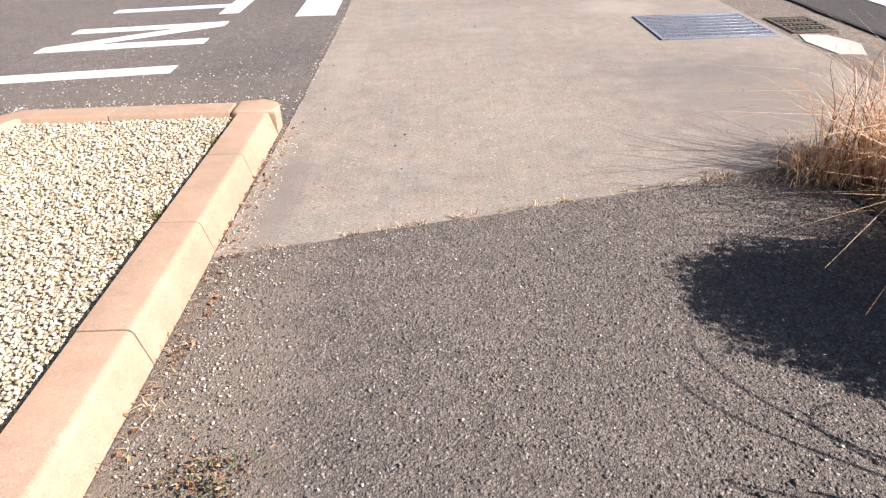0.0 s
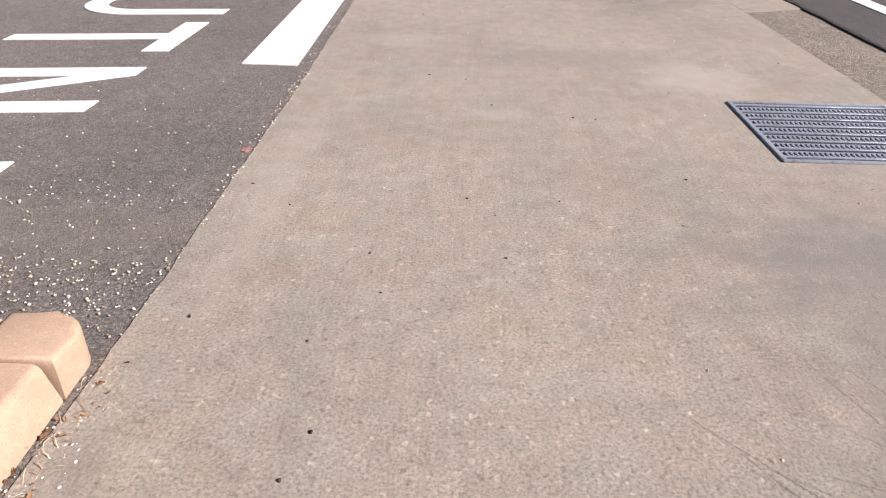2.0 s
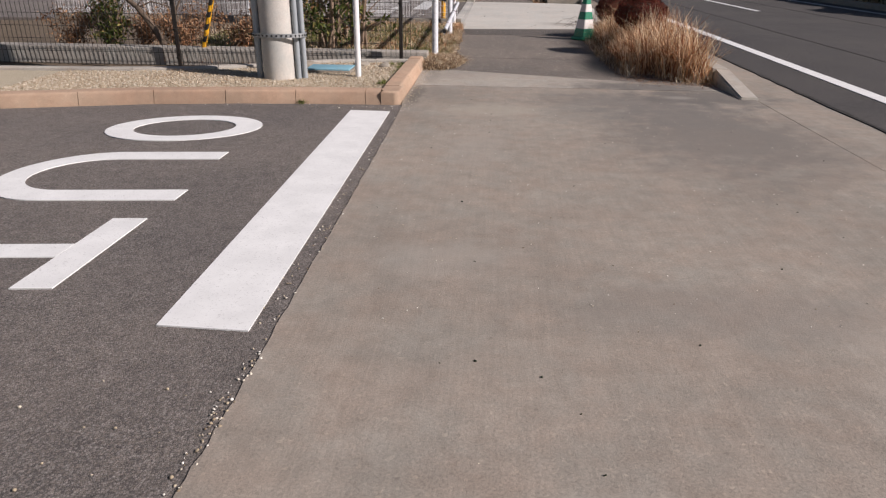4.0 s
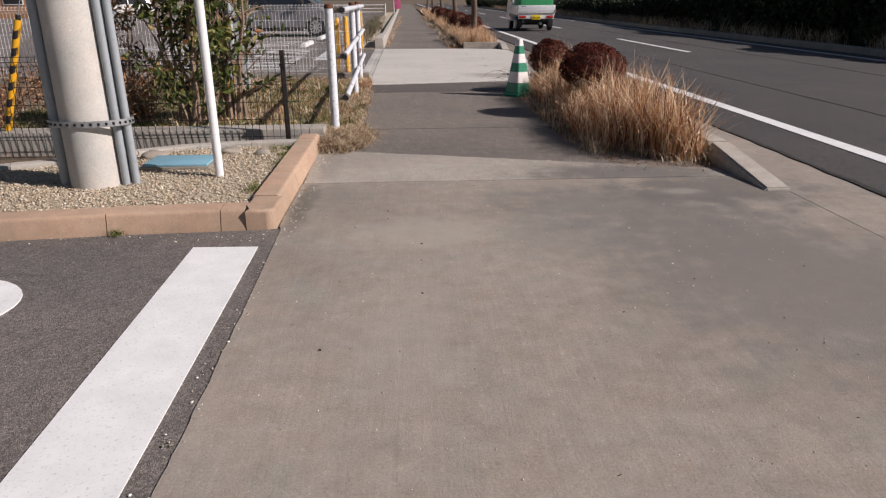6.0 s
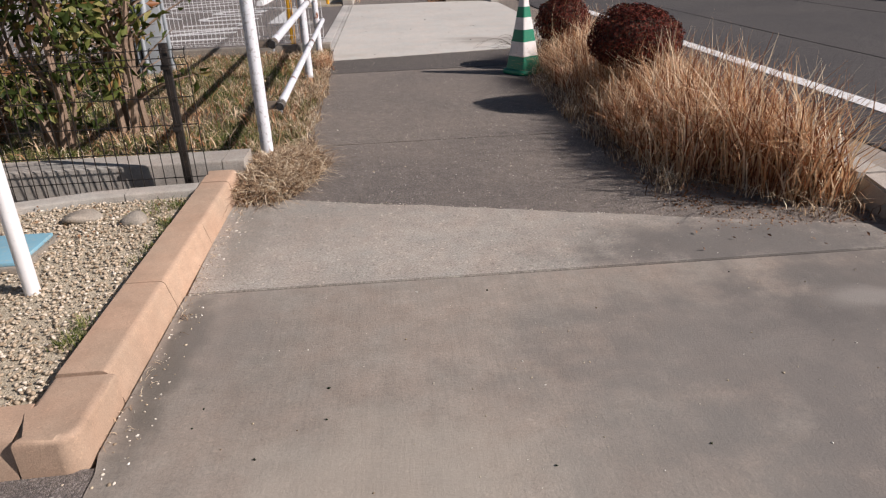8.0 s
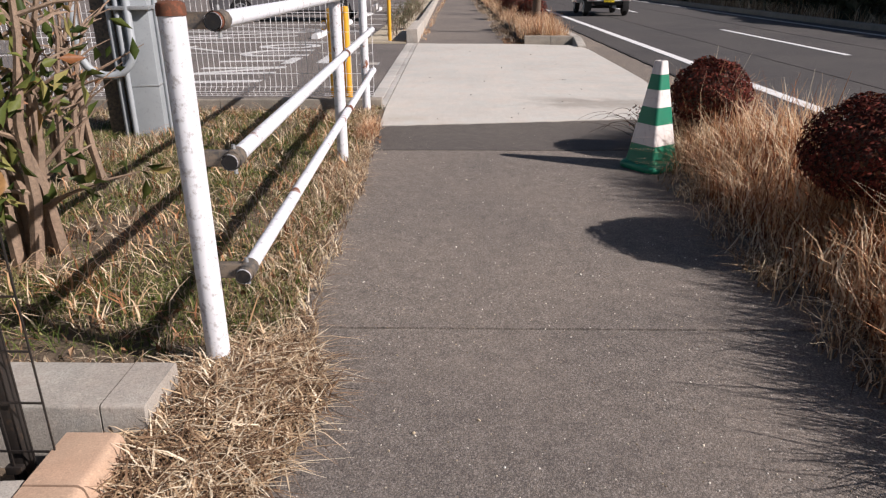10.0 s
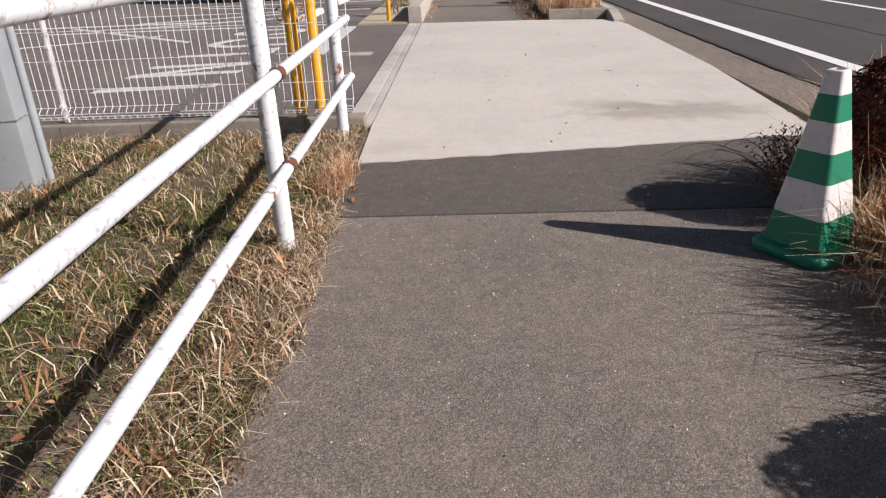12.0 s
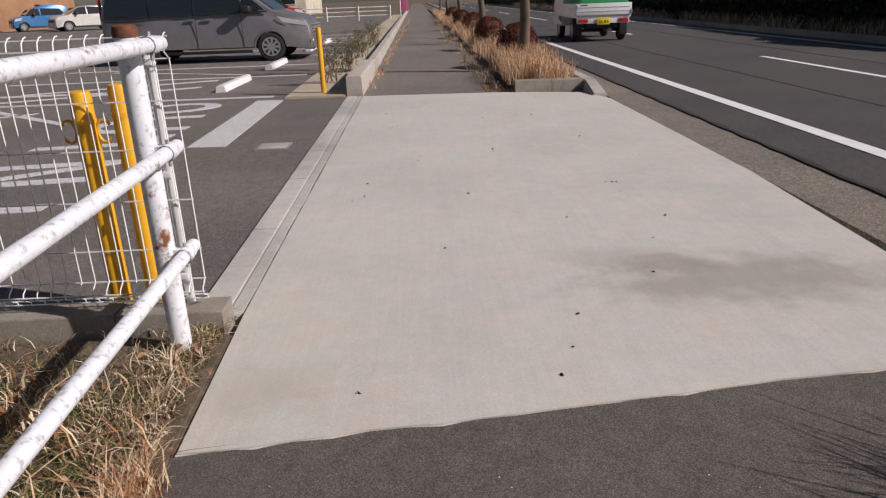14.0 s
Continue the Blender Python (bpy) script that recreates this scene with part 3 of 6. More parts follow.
# ---- things: materials ----
m_rail = painted("white rail paint", (0.74, 0.76, 0.8), 0.4, (0.3, 0.28, 0.27), 0.085, rust=(0.28, 0.1, 0.04), grain=38)
m_rust = painted("rusty iron", (0.25, 0.075, 0.035), 0.85, (0.1, 0.04, 0.02), 0.3, grain=60)
m_white = painted("white coated steel", (0.8, 0.8, 0.8), 0.4, (0.4, 0.38, 0.36), 0.04)
m_black_wire = painted("dark brown coated wire", (0.022, 0.018, 0.016), 0.5, (0.08, 0.05, 0.03), 0.06)
m_steel = painted("galvanised steel", (0.42, 0.44, 0.45), 0.5, (0.2, 0.2, 0.2), 0.1, 0.6)
m_grate = painted("blue grey steel grating", (0.36, 0.39, 0.45), 0.5, (0.15, 0.12, 0.1), 0.08, 0.35)
m_iron = painted("dirty cast iron", (0.09, 0.085, 0.08), 0.7, (0.2, 0.16, 0.12), 0.2, 0.3)
# Near-black colour for the shade inside drains, pipe ends and strap holes.
m_hole_shade = painted("black for shaded holes", (0.012, 0.012, 0.013), 0.6, (0.03, 0.025, 0.02), 0.1)
m_yellow = painted("yellow plastic", (0.75, 0.38, 0.015), 0.45, (0.4, 0.22, 0.05), 0.05)
m_black = painted("black plastic", (0.018, 0.018, 0.018), 0.5, (0.05, 0.05, 0.05), 0.05)
m_green = painted("green plastic", (0.006, 0.19, 0.105), 0.45, (0.05, 0.1, 0.08), 0.04)
m_cone_white = painted("dusty white plastic", (0.72, 0.68, 0.66), 0.5, (0.4, 0.35, 0.32), 0.06)
m_conduit = painted("grey conduit", (0.33, 0.36, 0.38), 0.5, (0.2, 0.2, 0.2), 0.05)
m_pole = concrete("pole concrete", (0.5, 0.485, 0.46), 0.25, 220, 0.0, 0.15)
m_lid = painted("faded blue cover", (0.2, 0.4, 0.5), 0.6, (0.3, 0.4, 0.42), 0.1)
m_tyre = painted("tyre rubber", (0.02, 0.02, 0.02), 0.8, (0.06, 0.055, 0.05), 0.1)
m_van = painted("bronze grey car paint", (0.26, 0.24, 0.24), 0.32, (0.2, 0.19, 0.18), 0.0, 0.45, coat=0.8)
m_truck = painted("white truck paint", (0.76, 0.77, 0.77), 0.35, (0.4, 0.38, 0.36), 0.05, coat=0.4)
m_blue_car = painted("blue car paint", (0.05, 0.19, 0.42), 0.3, (0.1, 0.2, 0.3), 0.0, 0.2, coat=0.8)
m_silver_car = painted("pearl white car paint", (0.62, 0.6, 0.57), 0.3, (0.5, 0.5, 0.5), 0.0, 0.2, coat=0.8)
m_glass = painted("dark tinted glass", (0.015, 0.017, 0.02), 0.06, (0.02, 0.02, 0.02), 0.0, coat=1.0)
m_rim = painted("silver wheel", (0.55, 0.55, 0.56), 0.35, (0.2, 0.2, 0.2), 0.05, 0.7)
m_lamp = painted("clear lamp glass", (0.7, 0.72, 0.75), 0.1, (0.5, 0.5, 0.5), 0.0, 0.2, coat=1.0)
m_red = painted("red lamp glass", (0.45, 0.02, 0.015), 0.2, (0.2, 0.02, 0.02), 0.0, coat=0.8)
m_plate = painted("yellow number plate", (0.8, 0.6, 0.02), 0.4, (0.5, 0.4, 0.1), 0.02)
m_tarp = painted("green cargo sheet", (0.03, 0.32, 0.12), 0.6, (0.02, 0.15, 0.06), 0.1)
m_pink = painted("pink banner cloth", (0.6, 0.12, 0.25), 0.8, (0.4, 0.1, 0.2), 0.05)
m_brick = concrete("brown tiled wall", (0.36, 0.2, 0.11), 0.4, 60, 0.0, 0.3)
m_cream = concrete("cream render", (0.6, 0.55, 0.46), 0.3, 60, 0.0, 0.2)
m_bark = concrete("grey brown bark", (0.13, 0.095, 0.07), 0.9, 60, 0.0, 1.0)
m_twig = concrete("tan twig bark", (0.25, 0.18, 0.13), 0.9, 60, 0.0, 0.8)
m_red_car = painted("red car paint", (0.35, 0.03, 0.03), 0.3, (0.2, 0.02, 0.02), 0.0, 0.2, coat=0.8)
m_pinkmark = painted("pink survey paint", (0.62, 0.2, 0.2), 0.8, (0.15, 0.13, 0.13), 0.2, grain=120)


# ---- drains, covers and small marks ----
def grating(name, x0, x1, y0, y1, z, bars, crossbars, material, label):
    root = thing(name, label, "drain cover", x0, y0, z)
    w, d = x1 - x0, y1 - y0
    # Thin black sheet in place of the shaded depth below the bars.
    part("pit_shade", box(bmesh.new(), 0.02, w - 0.02, 0.02, d - 0.02, 0.0005, 0.0025), m_hole_shade, root, "black sheet for the shade in the drain")
    for a in ((0, w, 0, 0.022), (0, w, d - 0.022, d), (0, 0.022, 0.023, d - 0.023), (w - 0.022, w, 0.023, d - 0.023)):
        part("frame_bar", box(bmesh.new(), a[0], a[1], a[2], a[3], 0, 0.011, 0.002), material, root)
    for k in range(bars):
        y = 0.03 + (d - 0.06) * (k + 0.5) / bars
        t = (d - 0.06) / bars * 0.2
        part("bar", box(bmesh.new(), 0.023, w - 0.023, y - t, y + t, 0.003, 0.01, 0.001, 1), material, root)
    bm = bmesh.new()
    for k in range(crossbars):
        x = 0.03 + (w - 0.06) * (k + 0.5) / crossbars
        for j in range(bars // 2):
            y = 0.03 + (d - 0.06) * (2 * j + 1) / bars
            h = (d - 0.06) / bars * 0.46
            box(bm, x - 0.004, x + 0.004, y - h, y + h, 0.003, 0.013)
    part("serration", bm, material, root, smooth=False)["kind"] = "stuff"


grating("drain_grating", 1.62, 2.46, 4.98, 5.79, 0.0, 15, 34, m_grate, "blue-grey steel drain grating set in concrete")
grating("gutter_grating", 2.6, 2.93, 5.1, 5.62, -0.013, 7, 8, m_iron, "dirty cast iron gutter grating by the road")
tagged(link("cement_patch", prism(bmesh.new(), [(2.57, 4.85), (2.62, 4.5), (2.78, 4.45), (2.9, 4.75), (2.8, 5.02), (2.62, 5.06)], -0.03, -0.008, 0.004), m_slab_new), "pale cement patch in the gutter", "patch", kind="structure")
hatch = thing("access_cover", "pale square concrete access cover in the lot", "cover", -1.36, 22.16, 0)
part("rim", box(bmesh.new(), -0.15, 0.15, -0.15, 0.15, -0.004, 0.001, 0.001), m_steel, hatch, "thin steel rim")
part("lid", box(bmesh.new(), -0.13, 0.13, -0.13, 0.13, 0.001, 0.006, 0.002), m_grey_block, hatch)
lid = thing("blue_cover", "faded blue plastic box cover in the gravel", "cover", -1.81, 11.78, 0.09)
part("lid", box(bmesh.new(), -0.235, 0.235, -0.165, 0.165, 0.012, 0.03, 0.006), m_lid, lid)
part("rim", box(bmesh.new(), -0.25, 0.25, -0.18, 0.18, -0.02, 0.012, 0.004), m_dark_block, lid, "dark rim")
tagged(link("paint_blob", prism(bmesh.new(), [(-0.79, 4.955), (-0.765, 4.94), (-0.748, 4.96), (-0.75, 4.99), (-0.765, 5.005), (-0.78, 4.985), (-0.795, 4.98)], -0.006, -0.002), m_pinkmark), "small pink survey mark on asphalt", "mark", kind="structure")
for x, y, rx, ry, rz in ((-1.55, 12.2, 0.1, 0.07, 0.2), (-2.1, 12.1, 0.12, 0.09, 0.8), (-1.27, 12.12, 0.06, 0.05, 0.4), (-2.3, 11.75, 0.1, 0.09, 0.1)):
    bm = bmesh.new()
    bmesh.ops.create_icosphere(bm, subdivisions=3, radius=1.0, matrix=Matrix.Translation((x, y, 0.095)) @ Matrix.Rotation(rz, 4, "Z") @ Matrix.Diagonal((rx, ry, 0.035, 1)))
    for v in bm.verts:
        v.co += Vector((noise.noise(v.co * 9), noise.noise(v.co * 9 + Vector((5, 0, 0))), noise.noise(v.co * 8))) * 0.025
    tagged(link("flat_stone", bm, m_dark_block, smooth=True), "flat grey stone lying in the gravel", "stone", "flat stones")


# ---- white pipe rail ----
def pipe_rail():
    root = thing("pipe_railing", "white painted steel pipe railing with rusty fittings", "railing", -0.81, 13.3, 0)
    posts = ((0.0, 0.0), (-0.02, 2.86), (-0.09, 4.82))
    for px, py in posts:
        post = part("post", tube(bmesh.new(), [(px, py, -0.15), (px, py, 1.165)], 0.039, 20), m_rail, root)
        cap = bmesh.new()
        tube(cap, [(px, py, 1.166), (px, py, 1.185), (px, py, 1.2), (px, py, 1.206)], 0.042, 20, radii=[0.042, 0.042, 0.039, 0.027])
        part("cap", cap, m_rust, post, "rusty iron post cap")
    for z0, z1 in ((1.15, 1.138), (0.74, 0.78), (0.36, 0.4)):
        a, b = Vector((0.118, -0.01, z0)), Vector((-0.018, 4.92, z1))
        bm = bmesh.new()
        tube(bm, [a, b], 0.0255, 18, cap=False)
        rail = part("rail", bm, m_rail, root)
        way = (b - a).normalized()
        # Solid black plug, its end discs painted as the shade within the pipe.
        part("bore_shade", tube(bmesh.new(), [a - way * 0.001, b + way * 0.001], 0.0228, 18), m_hole_shade, rail, "black plug for the shade inside the pipe")
        part("sleeve", tube(bmesh.new(), [a + way * 0.004, a + way * 0.032], 0.0268, 18, cap=False), m_rust if z0 > 1 else m_iron, rail, "rusty iron sleeve at the pipe end")
        for i, (px, py) in enumerate(posts):
            c = a + way * ((py - a.y) / way.y + (0.05 if i == 0 else 0.0))
            clamp = bmesh.new()
            tube(clamp, [c - way * 0.035, c + way * 0.035], 0.0295, 16, cap=False)
            box(clamp, px + 0.02, c.x, c.y - 0.018, c.y + 0.018, c.z - 0.024, c.z + 0.024, 0.004)
            part("clamp", clamp, (m_iron, m_rust, m_rail)[i], rail, ("dark iron pipe clamp", "rusty bolted pipe clamp", "")[i])
            part("bolt", tube(bmesh.new(), [c + Vector((0, 0, -0.05)), c + Vector((0, 0, 0.043))], 0.007, 6), m_steel, rail, "small steel bolt")


pipe_rail()


# ---- traffic cone ----
def rounded_square(h, r, z, n=5):
    out = []
    for cx, cy, a0 in ((h - r, h - r, 0), (r - h, h - r, 90), (r - h, r - h, 180), (h - r, r - h, 270)):
        out += [(cx + r * math.cos(radians(a0 + 90 * k / n)), cy + r * math.sin(radians(a0 + 90 * k / n)), z) for k in range(n + 1)]
    return out


def loft(bm, rings, cap=(True, True)):
    rings = [[bm.verts.new(p) for p in ring_] for ring_ in rings]
    k = len(rings[0])
    for a, b in zip(rings, rings[1:]):
        for i in range(k):
            bm.faces.new((a[i], a[(i + 1) % k], b[(i + 1) % k], b[i]))
    if cap[0]:
        bm.faces.new(list(reversed(rings[0])))
    if cap[1]:
        bm.faces.new(rings[-1])
    return bm


def traffic_cone(x, y, rz):
    root = thing("traffic_cone", "green and white striped traffic cone beside dry grass", "traffic cone", x, y, 0, rz)
    part("base", loft(bmesh.new(), [rounded_square(0.16, 0.06, 0.0), rounded_square(0.165, 0.06, 0.01), rounded_square(0.165, 0.06, 0.03), rounded_square(0.158, 0.055, 0.042), rounded_square(0.14, 0.05, 0.05)]), m_green, root, "green plastic base")

    def at(z):
        f = (z - 0.04) / 0.69
        h = 0.128 + (0.034 - 0.128) * f
        return rounded_square(h, 0.14 * h + 0.3 * h * f, z)

    levels = (0.045, 0.175, 0.315, 0.43, 0.545, 0.645, 0.73)
    for i, (a, b) in enumerate(zip(levels, levels[1:])):
        green = i % 2 == 0
        part("green_band" if green else "white_band", loft(bmesh.new(), [at(a), at((a + b) / 2), at(b)], (False, False)), m_green if green else m_cone_white, root, "" if green else "dusty white band")
    part("lip", loft(bmesh.new(), [at(0.73), [(p[0] * 0.7, p[1] * 0.7, 0.733) for p in at(0.73)], [(p[0] * 0.7, p[1] * 0.7, 0.68) for p in at(0.73)]], (False, True)), m_cone_white, root)


traffic_cone(1.362, 16.05, 34)

# ---- poles ----
pole = thing("utility_pole", "grey concrete utility pole with strapped conduits", "utility pole", -2.205, 11.25, 0)
part("shaft", tube(bmesh.new(), [(0, 0, -0.2), (0, 0, 3), (0, 0, 8.5)], 0.16, 36, radii=[0.168, 0.154, 0.12]), m_pole, pole)
for x, y, r in ((0.2, -0.03, 0.028), (0.262, -0.02, 0.026), (0.225, 0.05, 0.028), (-0.205, -0.02, 0.032)):
    part("conduit", tube(bmesh.new(), [(x, y, 0.02), (x * 0.93, y, 3), (x * 0.8, y, 6)], r, 12), m_conduit, pole, "grey plastic conduit")
bm = bmesh.new()
oval = [(0.02 + 0.275 * math.cos(a) * (1.0 if math.cos(a) > 0 else 0.98), 0.178 * math.sin(a), 0) for a in np.linspace(0, 2 * math.pi, 40, endpoint=False)]
loft(bm, [[(x, y, z) for x, y, _ in oval] for z in (0.485, 0.525)], (False, False))
loft(bm, [[(x * 0.97, y * 0.97, z) for x, y, _ in oval] for z in (0.525, 0.485)], (False, False))
band = part("steel_band", bm, m_steel, pole, "punched steel band")
# Black squares set on the band show its punched holes as shaded.
for a in np.linspace(math.pi * 1.02, math.pi * 1.98, 18):
    x, y = 0.02 + 0.277 * math.cos(a), 0.18 * math.sin(a)
    part("hole", box(bmesh.new(), x - 0.008, x + 0.008, y - 0.002, y + 0.002, 0.497, 0.513), m_hole_shade, band, "black square for the shade in a punched hole", smooth=False)
sign = thing("sign_pole", "thin white painted steel sign pole in gravel", "pole", -1.43, 11.4, 0)
part("shaft", tube(bmesh.new(), [(0, 0, 0), (0, 0, 2.7)], 0.03, 18), m_white, sign)
part("cap", tube(bmesh.new(), [(0, 0, 2.701), (0, 0, 2.72)], 0.031, 18), m_white, sign)

guard = thing("guy_wire_guard", "yellow and black striped guard on a slanting guy wire", "wire guard", -3.765, 12.99, 0.0)
lean = Vector((0.3, 0.0, 1.0))
part("sleeve", tube(bmesh.new(), [lean * 0.05, lean * 1.1], 0.03, 14), m_yellow, guard)
part("collar", tube(bmesh.new(), [lean * 1.1, lean * 1.14], 0.022, 12), m_black, guard, "dark wire collar")
for k in range(7):
    a = 0.1 + 0.145 * k
    bm = bmesh.new()
    for z0, z1 in ((a, a + 0.07),):
        lo = [lean * (z0 + 0.03 * math.sin(q)) + Vector((0.0312 * math.cos(q), 0.0312 * math.sin(q), 0)) for q in np.linspace(0, 2 * math.pi, 14, endpoint=False)]
        hi = [lean * (z1 + 0.03 * math.sin(q)) + Vector((0.0312 * math.cos(q), 0.0312 * math.sin(q), 0)) for q in np.linspace(0, 2 * math.pi, 14, endpoint=False)]
        loft(bm, [[p[:] for p in lo], [p[:] for p in hi]], (False, False))
    part("black_stripe", bm, m_black, guard)
part("wire", tube(bmesh.new(), [lean * 1.14, lean * 7.0], 0.005, 6), m_steel, guard, "thin steel wire")

column = thing("service_column", "grey steel service column with bent conduits", "column", -2.62, 17.12, 0, 12)
part("body", box(bmesh.new(), -0.13, 0.13, -0.13, 0.13, 0.0, 3.2, 0.012), m_conduit, column)
part("seam", box(bmesh.new(), -0.134, 0.134, -0.134, 0.134, 0.42, 0.43, 0.001), m_steel, column)
part("dark_panel", box(bmesh.new(), -0.32, -0.15, -0.05, 0.1, 0.0, 1.6, 0.01), m_iron, column, "dark rusty side box")
for dx, dy in ((-0.1, -0.155), (-0.17, -0.12), (0.15, 0.06)):
    part("conduit", tube(bmesh.new(), [(dx, dy, 0), (dx, dy, 3.1)], 0.022, 12), m_conduit, column)
bend = [(-0.02, -0.17, 1.4), (-0.02, -0.17, 0.75)] + [(-0.22 + 0.2 * math.cos(a), -0.19, 0.72 - 0.2 * math.sin(a)) for a in np.linspace(0, math.pi, 10)] + [(-0.42, -0.19, 0.8), (-0.42, -0.19, 1.5)]
part("bent_conduit", tube(bmesh.new(), bend, 0.032, 12), m_conduit, column, "thick bent grey conduit")
part("strap", box(bmesh.new(), -0.15, 0.15, -0.2, 0.15, 1.02, 1.05, 0.004), m_steel, column)


# ---- mesh fences ----
def mesh_panel(width, z0, z1, gap, r, levels, fold=0.0, foot=True):
    """Welded wires of one panel, along x."""
    bm = bmesh.new()
    k = int(width / gap)
    for i in range(k + 1):
        x = i * gap
        if fold:
            pts = [(x, 0, z0), (x, 0, z0 + 0.015), (x, -fold * 0.85, z0 + 0.035), (x, -fold, z0 + 0.05), (x, -fold * 0.85, z0 + 0.065), (x, 0, z0 + 0.09), (x, 0, z1 - 0.09), (x, -fold * 0.85, z1 - 0.065), (x, -fold, z1 - 0.045), (x, -fold * 0.85, z1 - 0.02), (x, -fold * 0.4, z1 - 0.003), (x, 0, z1)]
            if not foot:
                pts = [pts[0]] + pts[6:]
        else:
            pts = [(x, 0, z0), (x, 0, z1)]
        tube(bm, pts, r, 4)
    for z, y in levels:
        tube(bm, [(0, y, z), (width, y, z)], r * 1.15, 4)
    return bm


def mesh_fence(name, label, x0, x1, y, z0, z1, gap, r, levels, fold, material, posts, post_r, post_top, foot=True):
    root = thing(name, label, "fence", x0, y, 0)
    part("wire_mesh", mesh_panel(x1 - x0, z0, z1, gap, r, levels, fold, foot), material, root, smooth=False)
    for px in posts:
        post = part("post", box(bmesh.new(), px - x0 - post_r, px - x0 + post_r, 0.012, 0.012 + 2 * post_r, -0.1, post_top, 0.004), material, root)
        for z in (z0 + 0.1, (z0 + z1) / 2, z1 - 0.1):
            part("clip", box(bmesh.new(), px - x0 - post_r * 1.1, px - x0 + post_r * 1.1, -0.008, 0.011, z - 0.012, z + 0.012, 0.002), material, post)


for a, b in ((-2.88, -0.84), (-4.9, -2.9), (-6.95, -4.92), (-8.98, -6.97)):
    z0, z1, f = 0.13, 1.17, 0.045
    mesh_fence("white_mesh_fence", "white welded wire mesh fence on a concrete kerb", a, b, 18.33, z0, z1, 0.055, 0.0027,
               [(z0 + 0.003, 0), (z0 + 0.02, 0), (z0 + 0.05, -f), (z0 + 0.09, 0), (0.35, 0), (0.55, 0), (0.75, 0), (0.93, 0), (z1 - 0.09, 0), (z1 - 0.05, -f), (z1 - 0.012, 0)], f, m_white, (b - 0.085,), 0.015, 1.1)
for i, (a, b) in enumerate(((-3.81, -1.05), (-6.59, -3.83), (-9.35, -6.61))):
    z0, z1, f = -0.05, 0.82, 0.03
    mesh_fence("dark_mesh_fence", "dark brown welded wire mesh fence behind the gravel bed", a, b, 12.72, z0, z1, 0.06, 0.0029,
               [(z0 + 0.01, 0), (0.11, 0), (0.26, 0), (0.41, 0), (0.56, 0), (z1 - 0.09, 0), (z1 - 0.05, -f), (z1 - 0.012, 0)], f, m_black_wire, (b - 0.12,), 0.02, 0.84, False)


# ---- bollards and wheel stops ----
def bollard(x, y, r, h, loops):
    root = thing("yellow_bollard", "bright yellow plastic bollard post" + (" with side loops" if loops else ""), "bollard", x, y, 0, group="yellow bollards")
    part("shaft", tube(bmesh.new(), [(0, 0, -0.05), (0, 0, h - 0.02), (0, 0, h - 0.005), (0, 0, h)], r, 20, radii=[r, r, r * 0.9, r * 0.6]), m_yellow, root)
    part("collar", tube(bmesh.new(), [(0, 0, h - 0.13), (0, 0, h - 0.11)], r * 1.08, 20), m_yellow, root)
    if loops:
        for s in (-1, 1):
            part("loop", tube(bmesh.new(), [(s * (r + 0.028 - 0.028 * math.cos(a)), 0, h - 0.16 + 0.045 * math.sin(a)) for a in np.linspace(-2.6, 2.6, 12)], 0.006, 8), m_yellow, root, "small yellow chain loop")


bollard(-1.275, 18.5, 0.042, 0.96, True)
bollard(-1.13, 18.52, 0.04, 0.98, False)
bollard(-1.38, 25.8, 0.036, 0.92, False)
for x, y, l in ((-3.05, 27.4, 1.7), (-3.05, 30.9, 1.7), (-3.05, 36, 1.7), (-3.05, 39, 1.7)):
    root = thing("wheel_stop", "white painted concrete wheel stop in the lot", "wheel stop", x, y, 0, group="wheel stops")
    part("body", sweep(bmesh.new(), [(-0.08, 0), (0.08, 0), (0.06, 0.09), (0.04, 0.1), (-0.04, 0.1), (-0.06, 0.09)], [(0, -l / 2), (0, l / 2)]), m_white, root)


# ---- vehicles ----
def wheel(root, x, y, r, side, rim_label="silver spoked wheel rim"):
    """A wheel in the xz plane of its vehicle; side is the way the rim faces along y."""
    bm = bmesh.new()
    prof = [(r * 0.64, 0.095), (r * 0.8, 0.105), (r * 0.95, 0.095), (r, 0.06), (r, -0.06), (r * 0.95, -0.095), (r * 0.64, -0.095)]
    loft(bm, [[(x + q * math.cos(a), y + side * d, r + q * math.sin(a)) for a in np.linspace(0, 2 * math.pi, 28, endpoint=False)] for q, d in prof], (True, True))
    bmesh.ops.recalc_face_normals(bm, faces=bm.faces)
    tyre = part("wheel", bm, m_tyre, root, "black tyre")
    bm = bmesh.new()
    yy = y + side * 0.09
    for k in range(9):
        a = 2 * math.pi * k / 9
        c, s = math.cos(a), math.sin(a)
        w = 0.022
        quad = [(0.1, -1), (0.62, -1.2), (0.62, 1.2), (0.1, 1)]
        lo = [(x + c * r * q - s * w * e, yy, r + s * r * q + c * w * e) for q, e in quad]
        hi = [(px, py + side * 0.018, pz) for px, py, pz in lo]
        loft(bm, [lo, hi])
    loft(bm, [[(x + q * math.cos(a), yy + side * d, r + q * math.sin(a)) for a in np.linspace(0, 2 * math.pi, 28, endpoint=False)] for q, d in ((r * 0.66, 0.0), (r * 0.66, 0.02), (r * 0.58, 0.02), (r * 0.58, 0.0))], (False, False))
    loft(bm, [[(x + q * math.cos(a), yy + side * d, r + q * math.sin(a)) for a in np.linspace(0, 2 * math.pi, 16, endpoint=False)] for q, d in ((r * 0.14, 0.0), (r * 0.12, 0.026))], (False, True))
    bmesh.ops.recalc_face_normals(bm, faces=bm.faces)
    part("rim", bm, m_rim, tyre, rim_label)


